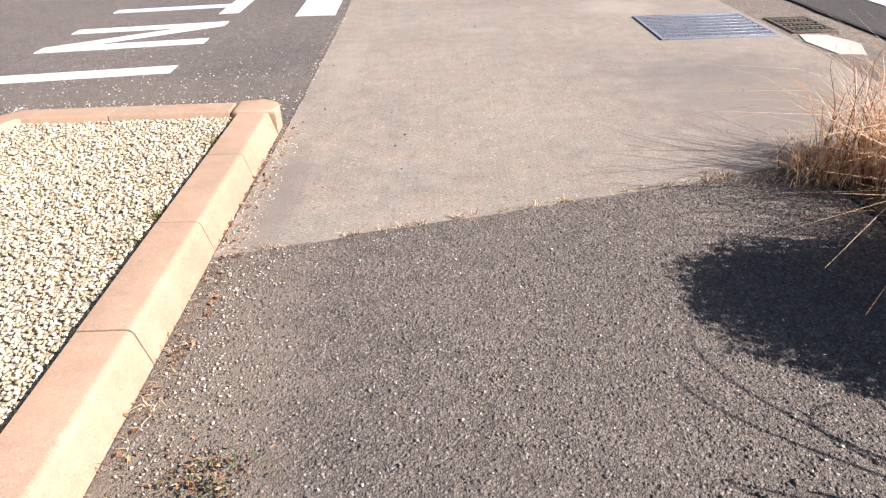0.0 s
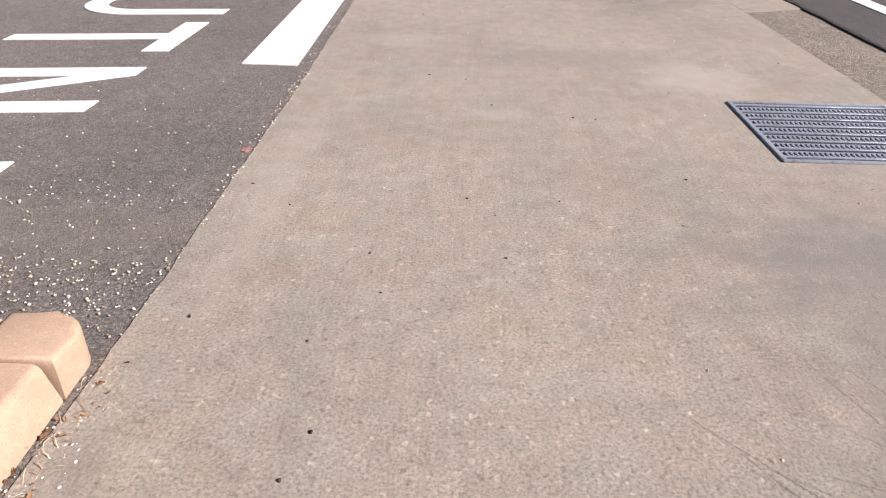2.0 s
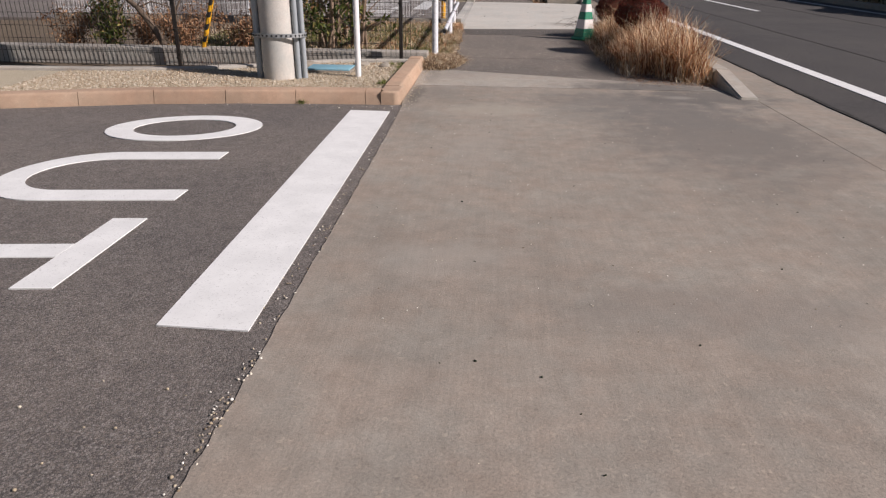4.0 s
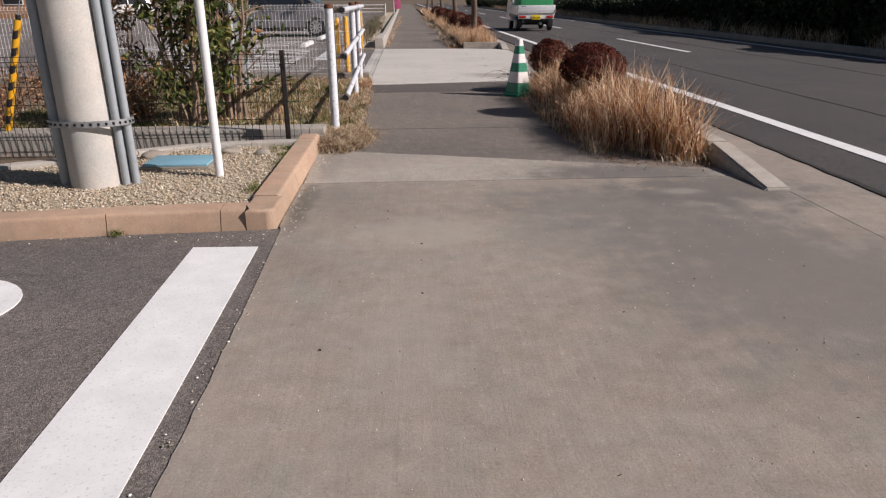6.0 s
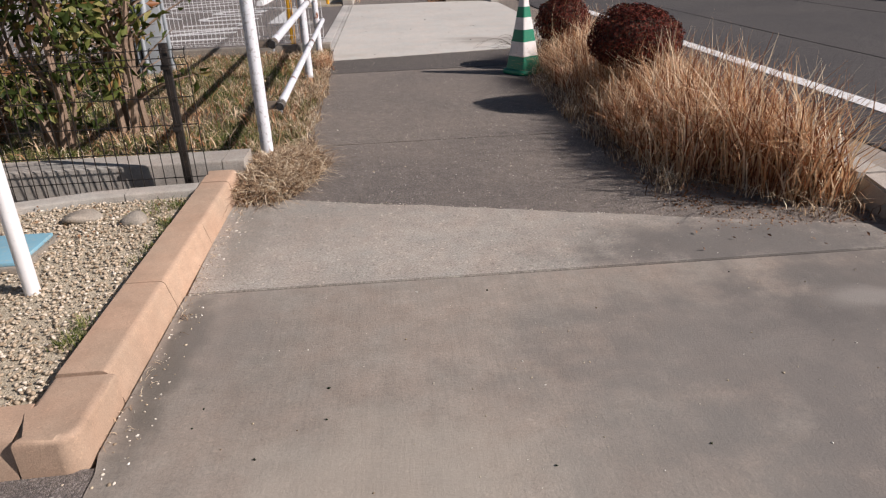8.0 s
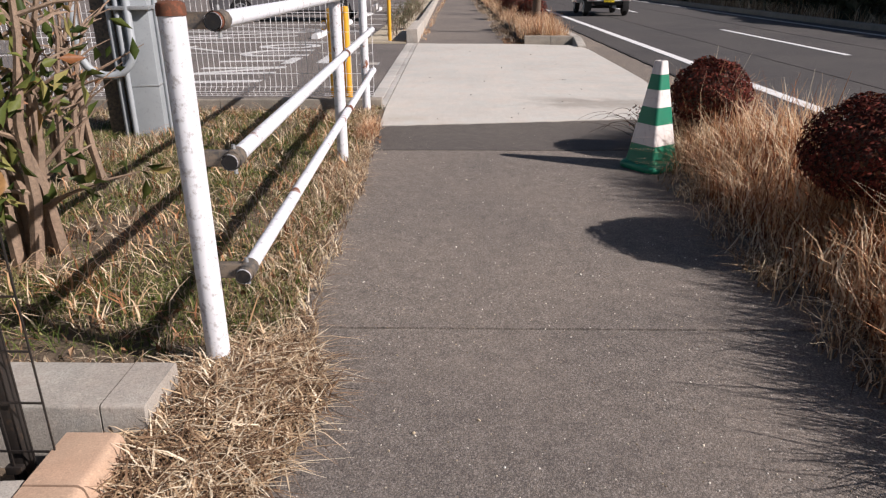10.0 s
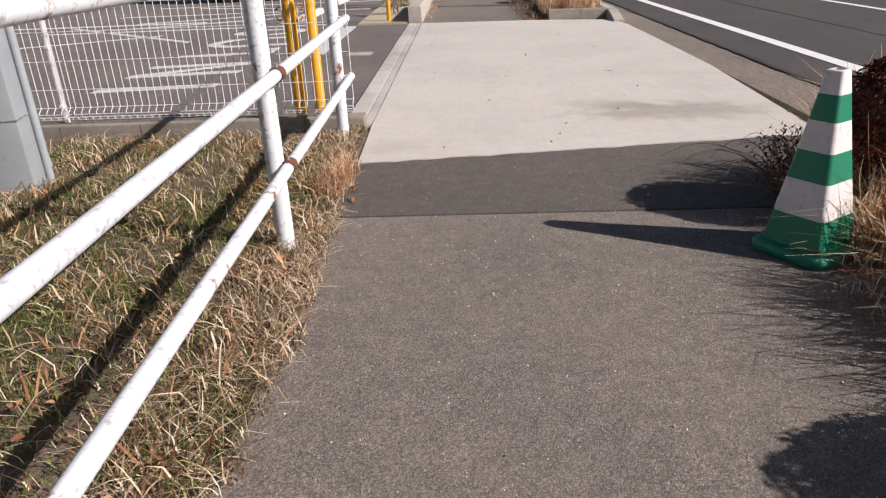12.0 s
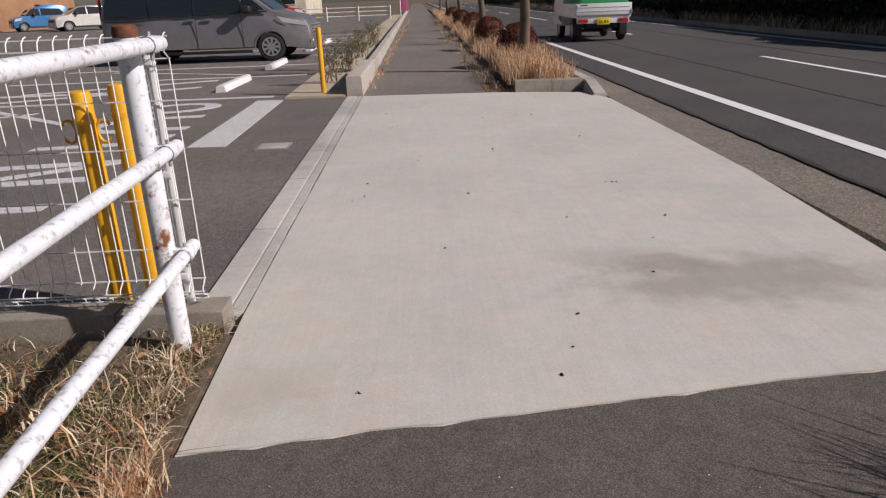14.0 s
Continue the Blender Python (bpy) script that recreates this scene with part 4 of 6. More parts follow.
def body_shell(profile, half, tuck, belt):
    """A car body: the side outline swept across, drawn in above the belt line and towards its corners."""
    bm = bmesh.new()
    rows = []
    for s in (-1.0, -0.97, -0.88, -0.5, 0.0, 0.5, 0.88, 0.97, 1.0):
        row = []
        for x, z in profile:
            inset = tuck * max(0.0, z - belt)
            shrink = 0.05 if abs(s) == 1.0 else (0.018 if abs(s) > 0.95 else 0.0)
            cx, cz = sum(p[0] for p in profile) / len(profile), 0.75
            row.append(bm.verts.new((x + (cx - x) * shrink * 0.5, s * (half - inset), z + (cz - z) * shrink)))
        rows.append(row)
    k = len(profile)
    for a, b in zip(rows, rows[1:]):
        for i in range(k):
            bm.faces.new((a[i], b[i], b[(i + 1) % k], a[(i + 1) % k]))
    bm.faces.new(rows[0])
    bm.faces.new(list(reversed(rows[-1])))
    bmesh.ops.recalc_face_normals(bm, faces=bm.faces)
    return bm


def arch(cx, r, n=8):
    """The lower edge of a body over a wheel, from front to back."""
    return [(cx + r * math.cos(a), 0.3 + r * math.sin(a) * 0.98) for a in np.linspace(0, math.pi, n)]


def side_panel(outline, half, tuck, belt, side, lift=0.006, depth=0.01):
    bm = bmesh.new()
    pts = [(x, side * (half - tuck * max(0, z - belt) - 0.004 + lift), z) for x, z in outline]
    back = [(x, y - side * depth, z) for x, y, z in pts]
    loft(bm, [back, pts])
    bmesh.ops.recalc_face_normals(bm, faces=bm.faces)
    return bm


def car(name, label, x, y, rz, paint, length, height, half, wheels, tyre, hood, windows, group="cars"):
    """A car that faces +x of its own, its middle at the origin."""
    root = thing(name, label, "car", x, y, 0, rz, group)
    f, b = length / 2, -length / 2
    wf, wb = wheels
    low = 0.22
    prof = [(f - 0.02, 0.3), (f, 0.5), (f - 0.05, 0.78), (f - 0.22, hood), (f - 0.85, hood + 0.1), (f - 1.55, height - 0.18), (f - 1.95, height - 0.04), (0.0, height), (b + 0.6, height - 0.03), (b + 0.16, height - 0.15), (b + 0.02, 1.0), (b, 0.5), (b + 0.05, low)]
    prof += [(px, pz) for px, pz in reversed(arch(wb, tyre + 0.06))] + [(px, pz) for px, pz in reversed(arch(wf, tyre + 0.06))] + [(f - 0.06, low)]
    part("body", body_shell(prof, half, 0.13, 0.95), paint, root)
    for side in (-1, 1):
        for wx in wheels:
            wheel(root, wx, side * (half - 0.11), tyre, side)
        for o in windows:
            part("window", side_panel(o, half, 0.13, 0.95, side), m_glass, root, "dark tinted glass")
        part("headlight", side_panel([(f - 0.12, 0.68), (f - 0.2, 0.84), (f - 0.62, 0.9), (f - 0.5, 0.72)], half, 0.13, 0.95, side, 0.008, 0.05), m_lamp, root, "clear headlight")
        part("door_handle", box(bmesh.new(), -0.2, -0.02, side * half - 0.012, side * half + 0.02, 0.9, 0.925, 0.004), paint, root)
        part("door_handle", box(bmesh.new(), 0.1, 0.28, side * half - 0.012, side * half + 0.02, 0.9, 0.925, 0.004), paint, root)
        part("sill", box(bmesh.new(), wb + tyre + 0.1, wf - tyre - 0.1, side * half - 0.03, side * half + 0.008, 0.22, 0.3, 0.01), m_black, root, "dark lower sill with its shade")
        mir = part("mirror", box(bmesh.new(), f - 1.42, f - 1.26, side * half - 0.02 if side > 0 else side * half - 0.2, side * half + 0.2 if side > 0 else side * half + 0.02, 1.0, 1.15, 0.03), m_black, root, "dark side mirror")
    part("bumper", box(bmesh.new(), f - 0.14, f + 0.03, -half * 0.86, half * 0.86, 0.24, 0.5, 0.04), paint, root)
    part("grille", box(bmesh.new(), f - 0.04, f + 0.01, -half * 0.6, half * 0.6, 0.56, 0.7, 0.01), m_black, root, "dark grille")
    part("licence_plate", box(bmesh.new(), f + 0.031, f + 0.036, -0.165, 0.165, 0.34, 0.5, 0.002), m_white, root, "white number plate")
    part("windscreen", loft(bmesh.new(), [[(f - 0.88, -half * 0.82, hood + 0.14), (f - 0.88, half * 0.82, hood + 0.14), (f - 1.5, half * 0.76, height - 0.2), (f - 1.5, -half * 0.76, height - 0.2)], [(f - 0.87, -half * 0.82, hood + 0.16), (f - 0.87, half * 0.82, hood + 0.16), (f - 1.49, half * 0.76, height - 0.18), (f - 1.49, -half * 0.76, height - 0.18)]]), m_glass, root, "dark windscreen")
    return root


def minivan(x, y):
    """A tall minivan that faces +x, with a short steep nose and dark rear glass."""
    root = thing("minivan", "bronze-grey minivan with dark windows parked in a stall", "car", x, y, 0, 0, "cars")
    half, tuck, belt, f, b = 0.86, 0.16, 1.0, 2.375, -2.375
    prof = [(f - 0.02, 0.26), (f, 0.45), (f - 0.02, 0.7), (f - 0.1, 0.88), (f - 0.3, 0.98), (f - 0.82, 1.1), (f - 1.3, 1.46), (f - 1.65, 1.7), (f - 2.0, 1.79), (0.0, 1.84), (b + 0.6, 1.82), (b + 0.14, 1.72), (b + 0.04, 1.05), (b, 0.5), (b + 0.06, 0.24)]
    prof += list(reversed(arch(-1.43, 0.385))) + list(reversed(arch(1.43, 0.385))) + [(f - 0.08, 0.22)]
    part("body", body_shell(prof, half, tuck, belt), m_van, root)
    glass = ([(1.36, 1.12), (1.0, 1.42), (0.86, 1.52), (0.84, 1.08)], [(0.8, 1.08), (0.82, 1.54), (0.62, 1.66), (-0.2, 1.68), (-0.22, 1.06)], [(-0.27, 1.06), (-0.25, 1.68), (-1.2, 1.68), (-1.22, 1.06)], [(-1.27, 1.06), (-1.25, 1.68), (-2.12, 1.62), (-2.26, 1.08)])
    for side in (-1, 1):
        for wx in (1.43, -1.43):
            wheel(root, wx, side * (half - 0.1), 0.315, side)
            part("wheel_arch", tube(bmesh.new(), [(px, side * (half - 0.02), pz) for px, pz in arch(wx, 0.375, 14)], 0.022, 8), m_van, root)
        for o in glass:
            part("window", side_panel(o, half, tuck, belt, side), m_glass, root, "dark tinted glass")
        part("window_trim", side_panel([(1.42, 1.07), (1.42, 1.1), (-2.28, 1.055), (-2.28, 1.02)], half, tuck, belt, side, 0.01, 0.02), m_black, root, "black trim under the windows")
        part("slide_rail", box(bmesh.new(), -2.2, -1.35, side * half - 0.012, side * half + 0.004, 0.955, 0.97, 0.002), m_black, root, "dark sliding door rail")
        for hx in (-0.32, 0.06):
            part("door_handle", box(bmesh.new(), hx - 0.1, hx + 0.1, side * half - 0.012, side * half + 0.022, 0.94, 0.975, 0.008), m_van, root)
        for hx in (-0.22, 0.82):
            part("door_gap", box(bmesh.new(), hx - 0.004, hx + 0.004, side * half - 0.012, side * half + 0.0025, 0.32, 1.03, 0.001), m_black, root, "dark door gap")
        part("headlight", side_panel([(f - 0.06, 0.74), (f - 0.1, 0.84), (f - 0.75, 0.97), (f - 0.62, 0.84)], half - 0.012, tuck, belt, side, 0.02, 0.06), m_lamp, root, "clear slanting headlight")
        part("fog_lamp", side_panel([(f - 0.03, 0.38), (f - 0.06, 0.5), (f - 0.34, 0.47), (f - 0.3, 0.41)], half - 0.03, tuck, belt, side, 0.03, 0.06), m_black, root, "black fog lamp recess")
        # The sill is black to take in the shade under the body.
        part("sill", box(bmesh.new(), -1.0, 1.0, side * half - 0.03, side * half + 0.004, 0.2, 0.27, 0.01), m_black, root, "dark lower sill with its shade")
        mirror = part("mirror", box(bmesh.new(), 0.86, 1.08, *sorted((side * (half - 0.02), side * (half + 0.22))), 1.06, 1.22, 0.045, 3), m_black, root, "dark side mirror")
        part("tail_light", box(bmesh.new(), b - 0.012, b + 0.02, *sorted((side * (half - 0.26), side * (half - 0.14))), 0.85, 1.5, 0.01), m_red, root, "tall red tail light")
    part("bumper", box(bmesh.new(), f - 0.18, f + 0.04, -half * 0.88, half * 0.88, 0.22, 0.46, 0.06, 3), m_van, root)
    for z in (0.54, 0.61, 0.68, 0.75):
        part("grille_bar", box(bmesh.new(), f - 0.06, f + 0.012, -half * 0.7, half * 0.7, z, z + 0.03, 0.006), m_rim, root, "chrome grille bar")
    part("licence_plate", box(bmesh.new(), f + 0.041, f + 0.046, -0.165, 0.165, 0.3, 0.46, 0.002), m_white, root, "white number plate")
    lower, upper = (f - 0.84, half * 0.86, 1.12), (f - 1.62, half * 0.74, 1.69)
    panes = [[(px + lift * 0.6, -w, pz + lift), (px + lift * 0.6, w, pz + lift), (qx + lift * 0.6, v, qz + lift), (qx + lift * 0.6, -v, qz + lift)] for lift in (0.0, 0.016) for (px, w, pz), (qx, v, qz) in ((lower, upper),)]
    part("windscreen", loft(bmesh.new(), panes), m_glass, root, "dark windscreen")


minivan(-4.86, 33.2)
SMALL_WIN = ([(1.0, 1.0), (0.6, 1.4), (0.1, 1.45), (0.08, 1.0)], [(0.0, 1.0), (0.02, 1.46), (-1.2, 1.4), (-1.5, 1.02)])
car("kei_car", "blue small boxy car parked far off", -26.2, 66.5, 220, m_blue_car, 3.6, 1.7, 0.76, (1.2, -1.2), 0.29, 0.92, SMALL_WIN)
car("hatchback", "pearl white hatchback parked far off", -22.0, 64.0, 222, m_silver_car, 4.1, 1.52, 0.84, (1.28, -1.28), 0.31, 0.9, SMALL_WIN)


car("hatchback", "red hatchback parked far off in the lot", -8.6, 57, 20, m_red_car, 3.9, 1.5, 0.82, (1.22, -1.22), 0.3, 0.9, SMALL_WIN)


def kei_truck(x, y):
    """A small truck that drives along +y; its tail at the origin."""
    root = thing("kei_truck", "small white flatbed truck with a green load on the road", "truck", x, y, 0)
    h = 0.735
    cab = [(1.95, 0.35), (3.2, 0.35), (3.28, 0.6), (3.26, 0.95), (2.95, 1.65), (2.75, 1.76), (2.1, 1.77), (1.97, 1.7)]
    bm = bmesh.new()
    rows = [[(s * (h - 0.01 - 0.1 * max(0, z - 0.95)), yy, z) for yy, z in cab] for s in (-1, -0.5, 0.5, 1)]
    loft(bm, rows)
    bmesh.ops.recalc_face_normals(bm, faces=bm.faces)
    bmesh.ops.bevel(bm, geom=[e for e in bm.edges if abs(abs(e.verts[0].co.x) - abs(e.verts[1].co.x)) < 0.09 and abs(e.verts[0].co.x) > 0.5], offset=0.03, segments=2, affect="EDGES")
    part("cab", bm, m_truck, root)
    part("rear_window", box(bmesh.new(), -0.55, 0.55, 1.945, 1.965, 1.2, 1.6, 0.005), m_glass, root, "dark rear window")
    for s in (-1, 1):
        part("window", box(bmesh.new(), s * (h - 0.06) - 0.02, s * (h - 0.06) + 0.02, 2.15, 2.85, 1.05, 1.55, 0.008), m_glass, root, "dark side window")
    bed = part("bed", box(bmesh.new(), -h + 0.02, h - 0.02, 0.03, 1.93, 0.6, 0.68, 0.01), m_truck, root)
    gate = part("tailgate", box(bmesh.new(), -h + 0.03, h - 0.03, 0.0, 0.035, 0.67, 0.96, 0.008), m_truck, root)
    for z in (0.76, 0.86):
        part("rib", box(bmesh.new(), -h + 0.06, h - 0.06, -0.008, 0.0, z, z + 0.02, 0.002), m_truck, gate)
    for k in range(4):
        part("plain_mark", box(bmesh.new(), -0.6 + 0.045 * k, -0.57 + 0.045 * k, -0.003, 0.0, 0.9, 0.935), m_black, gate, "small dark maker's mark")
    for s in (-1, 1):
        part("side_gate", box(bmesh.new(), s * (h - 0.015) - 0.015, s * (h - 0.015) + 0.015, 0.04, 1.92, 0.67, 0.96, 0.006), m_truck, root)
        part("latch", box(bmesh.new(), s * (h - 0.02) - 0.02, s * (h - 0.02) + 0.02, -0.015, 0.02, 0.68, 0.8, 0.004), m_steel, root, "steel latch")
        lamp = part("tail_light", box(bmesh.new(), s * 0.53 - 0.13, s * 0.53 + 0.13, 0.02, 0.09, 0.49, 0.58, 0.01), m_red, root, "red tail light")
        part("mud_flap", box(bmesh.new(), s * 0.6 - 0.1, s * 0.6 + 0.1, 0.28, 0.29, 0.16, 0.52, 0.002), m_black, root, "black mud flap")
        part("fender", box(bmesh.new(), s * 0.62 - 0.1, s * 0.62 + 0.1, 2.0, 2.5, 0.36, 0.62, 0.02), m_black, root)
    part("rear_bar", box(bmesh.new(), -h + 0.05, h - 0.05, 0.04, 0.1, 0.46, 0.6, 0.01), m_truck, root)
    part("chassis", box(bmesh.new(), -0.42, 0.42, 0.12, 3.0, 0.33, 0.58, 0.02), m_black, root, "dark chassis")
    part("axle", tube(bmesh.new(), [(-0.6, 0.62, 0.27), (0.6, 0.62, 0.27)], 0.045, 12), m_black, root)
    part("exhaust", tube(bmesh.new(), [(0.2, 0.14, 0.3), (0.2, 0.9, 0.3)], 0.06, 14), m_steel, root, "steel exhaust box")
    plate = part("licence_plate", box(bmesh.new(), -0.165, 0.165, 0.008, 0.02, 0.43, 0.6, 0.003), m_plate, root, "yellow number plate")
    text = bpy.data.curves.new("plate_number", "FONT")
    text.body, text.size, text.align_x, text.align_y, text.extrude = "36-84", 0.12, "CENTER", "CENTER", 0.001
    lettering_ob = new("plate_number", text)
    lettering_ob.data.materials.append(m_black)
    lettering_ob.matrix_basis = pose(0, 0.0065, 0.495, 90, 0, 0)
    lettering_ob.parent = plate
    load = bmesh.new()
    box(load, -0.62, 0.66, 0.1, 1.85, 0.69, 1.3, 0.05, 3)
    part("cargo_sheet", load, m_tarp, root, "green cargo sheet")
    for wy in (0.62, 2.5):
        for s in (-1, 1):
            bm = bmesh.new()
            r = 0.27
            prof = [(r * 0.6, 0.07), (r * 0.92, 0.075), (r, 0.045), (r, -0.045), (r * 0.92, -0.075), (r * 0.6, -0.07)]
            loft(bm, [[(s * 0.63 + s * d, wy + q * math.cos(a), r + q * math.sin(a)) for a in np.linspace(0, 2 * math.pi, 24, endpoint=False)] for q, d in prof])
            bmesh.ops.recalc_face_normals(bm, faces=bm.faces)
            tyre = part("wheel", bm, m_tyre, root, "black tyre")
            bm = bmesh.new()
            loft(bm, [[(s * (0.7 + d), wy + q * math.cos(a), r + q * math.sin(a)) for a in np.linspace(0, 2 * math.pi, 20, endpoint=False)] for q, d in ((0.17, 0.0), (0.16, 0.008), (0.08, -0.0), (0.05, 0.02))], (False, True))
            bmesh.ops.recalc_face_normals(bm, faces=bm.faces)
            part("rim", bm, m_steel, tyre, "plain steel rim")


kei_truck(4.76, 34.6)


# ---- far things ----
fence = thing("white_guard_fence", "low white pipe fence at the far lot edge", "fence", -16, 62, 0)
for k in range(8):
    part("post", tube(bmesh.new(), [(k * 2.0, 0, 0), (k * 2.0, 0, 0.9)], 0.04, 10), m_white, fence)
for z in (0.3, 0.55, 0.8):
    part("rail", tube(bmesh.new(), [(0, 0.06, z), (14, 0.06, z)], 0.03, 8), m_white, fence)
banner = thing("pink_banner", "pink cloth banner on a white pole far off", "banner", -1.35, 62, 0)
part("pole", tube(bmesh.new(), [(0, 0, 0), (0, 0, 2.6)], 0.03, 10), m_white, banner)
part("cloth", box(bmesh.new(), 0.03, 0.5, -0.01, 0.01, 0.5, 2.5, 0.004), m_pink, banner, "pink cloth")


def shop(name, label, x0, x1, y0, y1, h, wall, bays, door):
    root = thing(name, label, "building", (x0 + x1) / 2, (y0 + y1) / 2, 0)
    w, d = (x1 - x0) / 2, (y1 - y0) / 2
    part("wall", box(bmesh.new(), -w, w, -d, d, -0.1, h, 0.02), wall, root)
    part("roof", box(bmesh.new(), -w - 0.2, w + 0.2, -d - 0.2, d + 0.2, h + 0.002, h + 0.25, 0.03), m_grey_block, root, "flat grey roof edge")
    for k in range(bays):
        x = -w + 2 * w * (k + 0.5) / bays
        win = part("window", box(bmesh.new(), x - 0.8, x + 0.8, -d - 0.05, -d - 0.003, 1.0, 2.4, 0.01), m_white, root, "white window frame")
        part("pane", box(bmesh.new(), x - 0.72, x + 0.72, -d - 0.06, -d - 0.052, 1.08, 2.32, 0.004), m_glass, win, "dark glass")
    part("door", box(bmesh.new(), -0.5, 0.5, -d - 0.04, -d - 0.003, 0, 2.1, 0.01), m_white, root)


shop("brown_shop", "brown shop building beyond the parking lot", -48, -29.0, 66, 78, 5.0, m_brick, 4, True)
shop("cream_shop", "cream building far beyond the parking lot", -30, -12, 92, 104, 4.5, m_cream, 5, True)



def container(x, y, length, height, paint, label):
    """A ribbed storage container behind the hedge, its long side to the road."""
    root = thing("storage_container", label, "container", x, y, 0.02, 90, "storage containers")
    part("body", box(bmesh.new(), -length / 2, length / 2, -1.2, 1.2, 0.12, height, 0.02), paint, root)
    for k in range(int(length / 0.4)):
        part("rib", box(bmesh.new(), -length / 2 + 0.2 + 0.4 * k, -length / 2 + 0.36 + 0.4 * k, 1.2, 1.235, 0.25, height - 0.12, 0.01), paint, root)
    for end in (-1, 1):
        part("skid", box(bmesh.new(), end * (length / 2 - 0.5) - 0.15, end * (length / 2 - 0.5) + 0.15, -1.2, 1.2, 0.0, 0.12, 0.01), m_iron, root, "dark steel skid")


m_orange = painted("orange container paint", (0.62, 0.17, 0.02), 0.5, (0.3, 0.12, 0.05), 0.08)
m_slate = painted("slate blue container paint", (0.16, 0.2, 0.3), 0.5, (0.1, 0.12, 0.15), 0.08)
CARGO = (("yellow", m_yellow), ("slate blue", m_slate), ("orange", m_orange), ("slate blue", m_slate), ("pale", m_cream), ("slate blue", m_slate), ("pale", m_cream))
at = 46.0
for k, (shade, paint) in enumerate(CARGO * 2):
    long = (6.0, 9.0, 4.5, 12.0, 3.0, 8.0, 5.0)[k % 7]
    container(21.0 + 0.6 * (k % 3), at + long / 2, long, 2.4 + 0.15 * (k % 2), paint, shade + " ribbed storage container behind the roadside hedge")
    at += long + 0.8

# ---- plants and loose stones ----
rng = np.random.default_rng(7)
STRAW = [(0.0, (0.12, 0.04, 0.022)), (0.25, (0.42, 0.185, 0.09)), (0.55, (0.74, 0.48, 0.27)), (1.0, (0.96, 0.84, 0.63))]
m_straw = leafy("dry straw grass", STRAW, 0.7, 0.32)
m_thatch = leafy("flattened dead grass", [(0.0, (0.1, 0.058, 0.036)), (0.3, (0.3, 0.19, 0.115)), (0.65, (0.62, 0.46, 0.29)), (1.0, (0.94, 0.84, 0.65))], 0.8, 0.25)
m_grass = leafy("short green grass", [(0.0, (0.045, 0.07, 0.015)), (0.5, (0.12, 0.16, 0.035)), (0.85, (0.26, 0.28, 0.09)), (1.0, (0.5, 0.44, 0.2))], 0.6, 0.3)
m_red_leaf = leafy("dark red azalea leaves", [(0.0, (0.025, 0.012, 0.009)), (0.5, (0.115, 0.026, 0.018)), (0.85, (0.25, 0.05, 0.032)), (1.0, (0.11, 0.07, 0.03))], 0.8)
m_ever = leafy("evergreen leaves", [(0.0, (0.03, 0.05, 0.013)), (0.45, (0.08, 0.11, 0.028)), (0.72, (0.18, 0.2, 0.055)), (0.86, (0.36, 0.32, 0.12)), (1.0, (0.3, 0.12, 0.05))], 0.4, 0.35)
# Hedge colours lowered to near black for its shaded side towards the road.
m_dark_leaf = leafy("hedge leaves darkened for shade", [(0.0, (0.008, 0.012, 0.006)), (0.6, (0.018, 0.026, 0.011)), (1.0, (0.05, 0.05, 0.022))], 0.5)
m_greyleaf = leafy("grey green leaves", [(0.0, (0.06, 0.08, 0.035)), (0.6, (0.14, 0.16, 0.08)), (1.0, (0.28, 0.26, 0.14))], 0.6, 0.2)
m_litter = leafy("dead leaves", [(0.0, (0.12, 0.05, 0.025)), (0.5, (0.28, 0.14, 0.07)), (1.0, (0.45, 0.29, 0.17))], 0.7)
m_gravel = leafy("cream gravel", [(0.0, (0.34, 0.27, 0.17)), (0.3, (0.5, 0.43, 0.3)), (0.7, (0.62, 0.56, 0.43)), (1.0, (0.74, 0.7, 0.6))], 0.8)
m_gravel_sand = leafy("sandy gravel", [(0.0, (0.28, 0.21, 0.14)), (0.3, (0.44, 0.35, 0.25)), (0.7, (0.54, 0.45, 0.34)), (1.0, (0.7, 0.63, 0.53))], 0.8)
m_pebble = leafy("loose chippings", [(0.0, (0.2, 0.15, 0.1)), (0.4, (0.5, 0.42, 0.3)), (1.0, (0.85, 0.82, 0.75))], 0.8)
n = Nodes("gravel bedding", 0.95)
m_bedding = n.done(n.ramp(n.noise(90, 5, 0.7), [(0.3, (0.3, 0.25, 0.17)), (0.55, (0.5, 0.43, 0.32)), (0.75, (0.66, 0.59, 0.47))]))
n.bump(n.noise(120, 4), 0.9, 0.012)
for ob in list(scene.objects):
    if ob.name.startswith("gravel_bed"):
        ob.data.materials.clear()
        ob.data.materials.append(m_bedding)


def fast(name, verts, faces, material, parent=None, smooth=False):
    """A mesh object from arrays of corners and of equal faces."""
    k = faces.shape[1]
    me = bpy.data.meshes.new(name)
    me.vertices.add(len(verts))
    me.vertices.foreach_set("co", verts.astype(np.float32).ravel())
    me.loops.add(faces.size)
    me.loops.foreach_set("vertex_index", faces.astype(np.int32).ravel())
    me.polygons.add(len(faces))
    me.polygons.foreach_set("loop_start", np.arange(0, faces.size, k, dtype=np.int32))
    me.polygons.foreach_set("loop_total", np.full(len(faces), k, dtype=np.int32))
    me.update(calc_edges=True)
    me.materials.append(material)
    if smooth:
        me.polygons.foreach_set("use_smooth", [True] * len(faces))
    ob = new(name, me)
    if parent:
        ob.parent = parent
    return ob


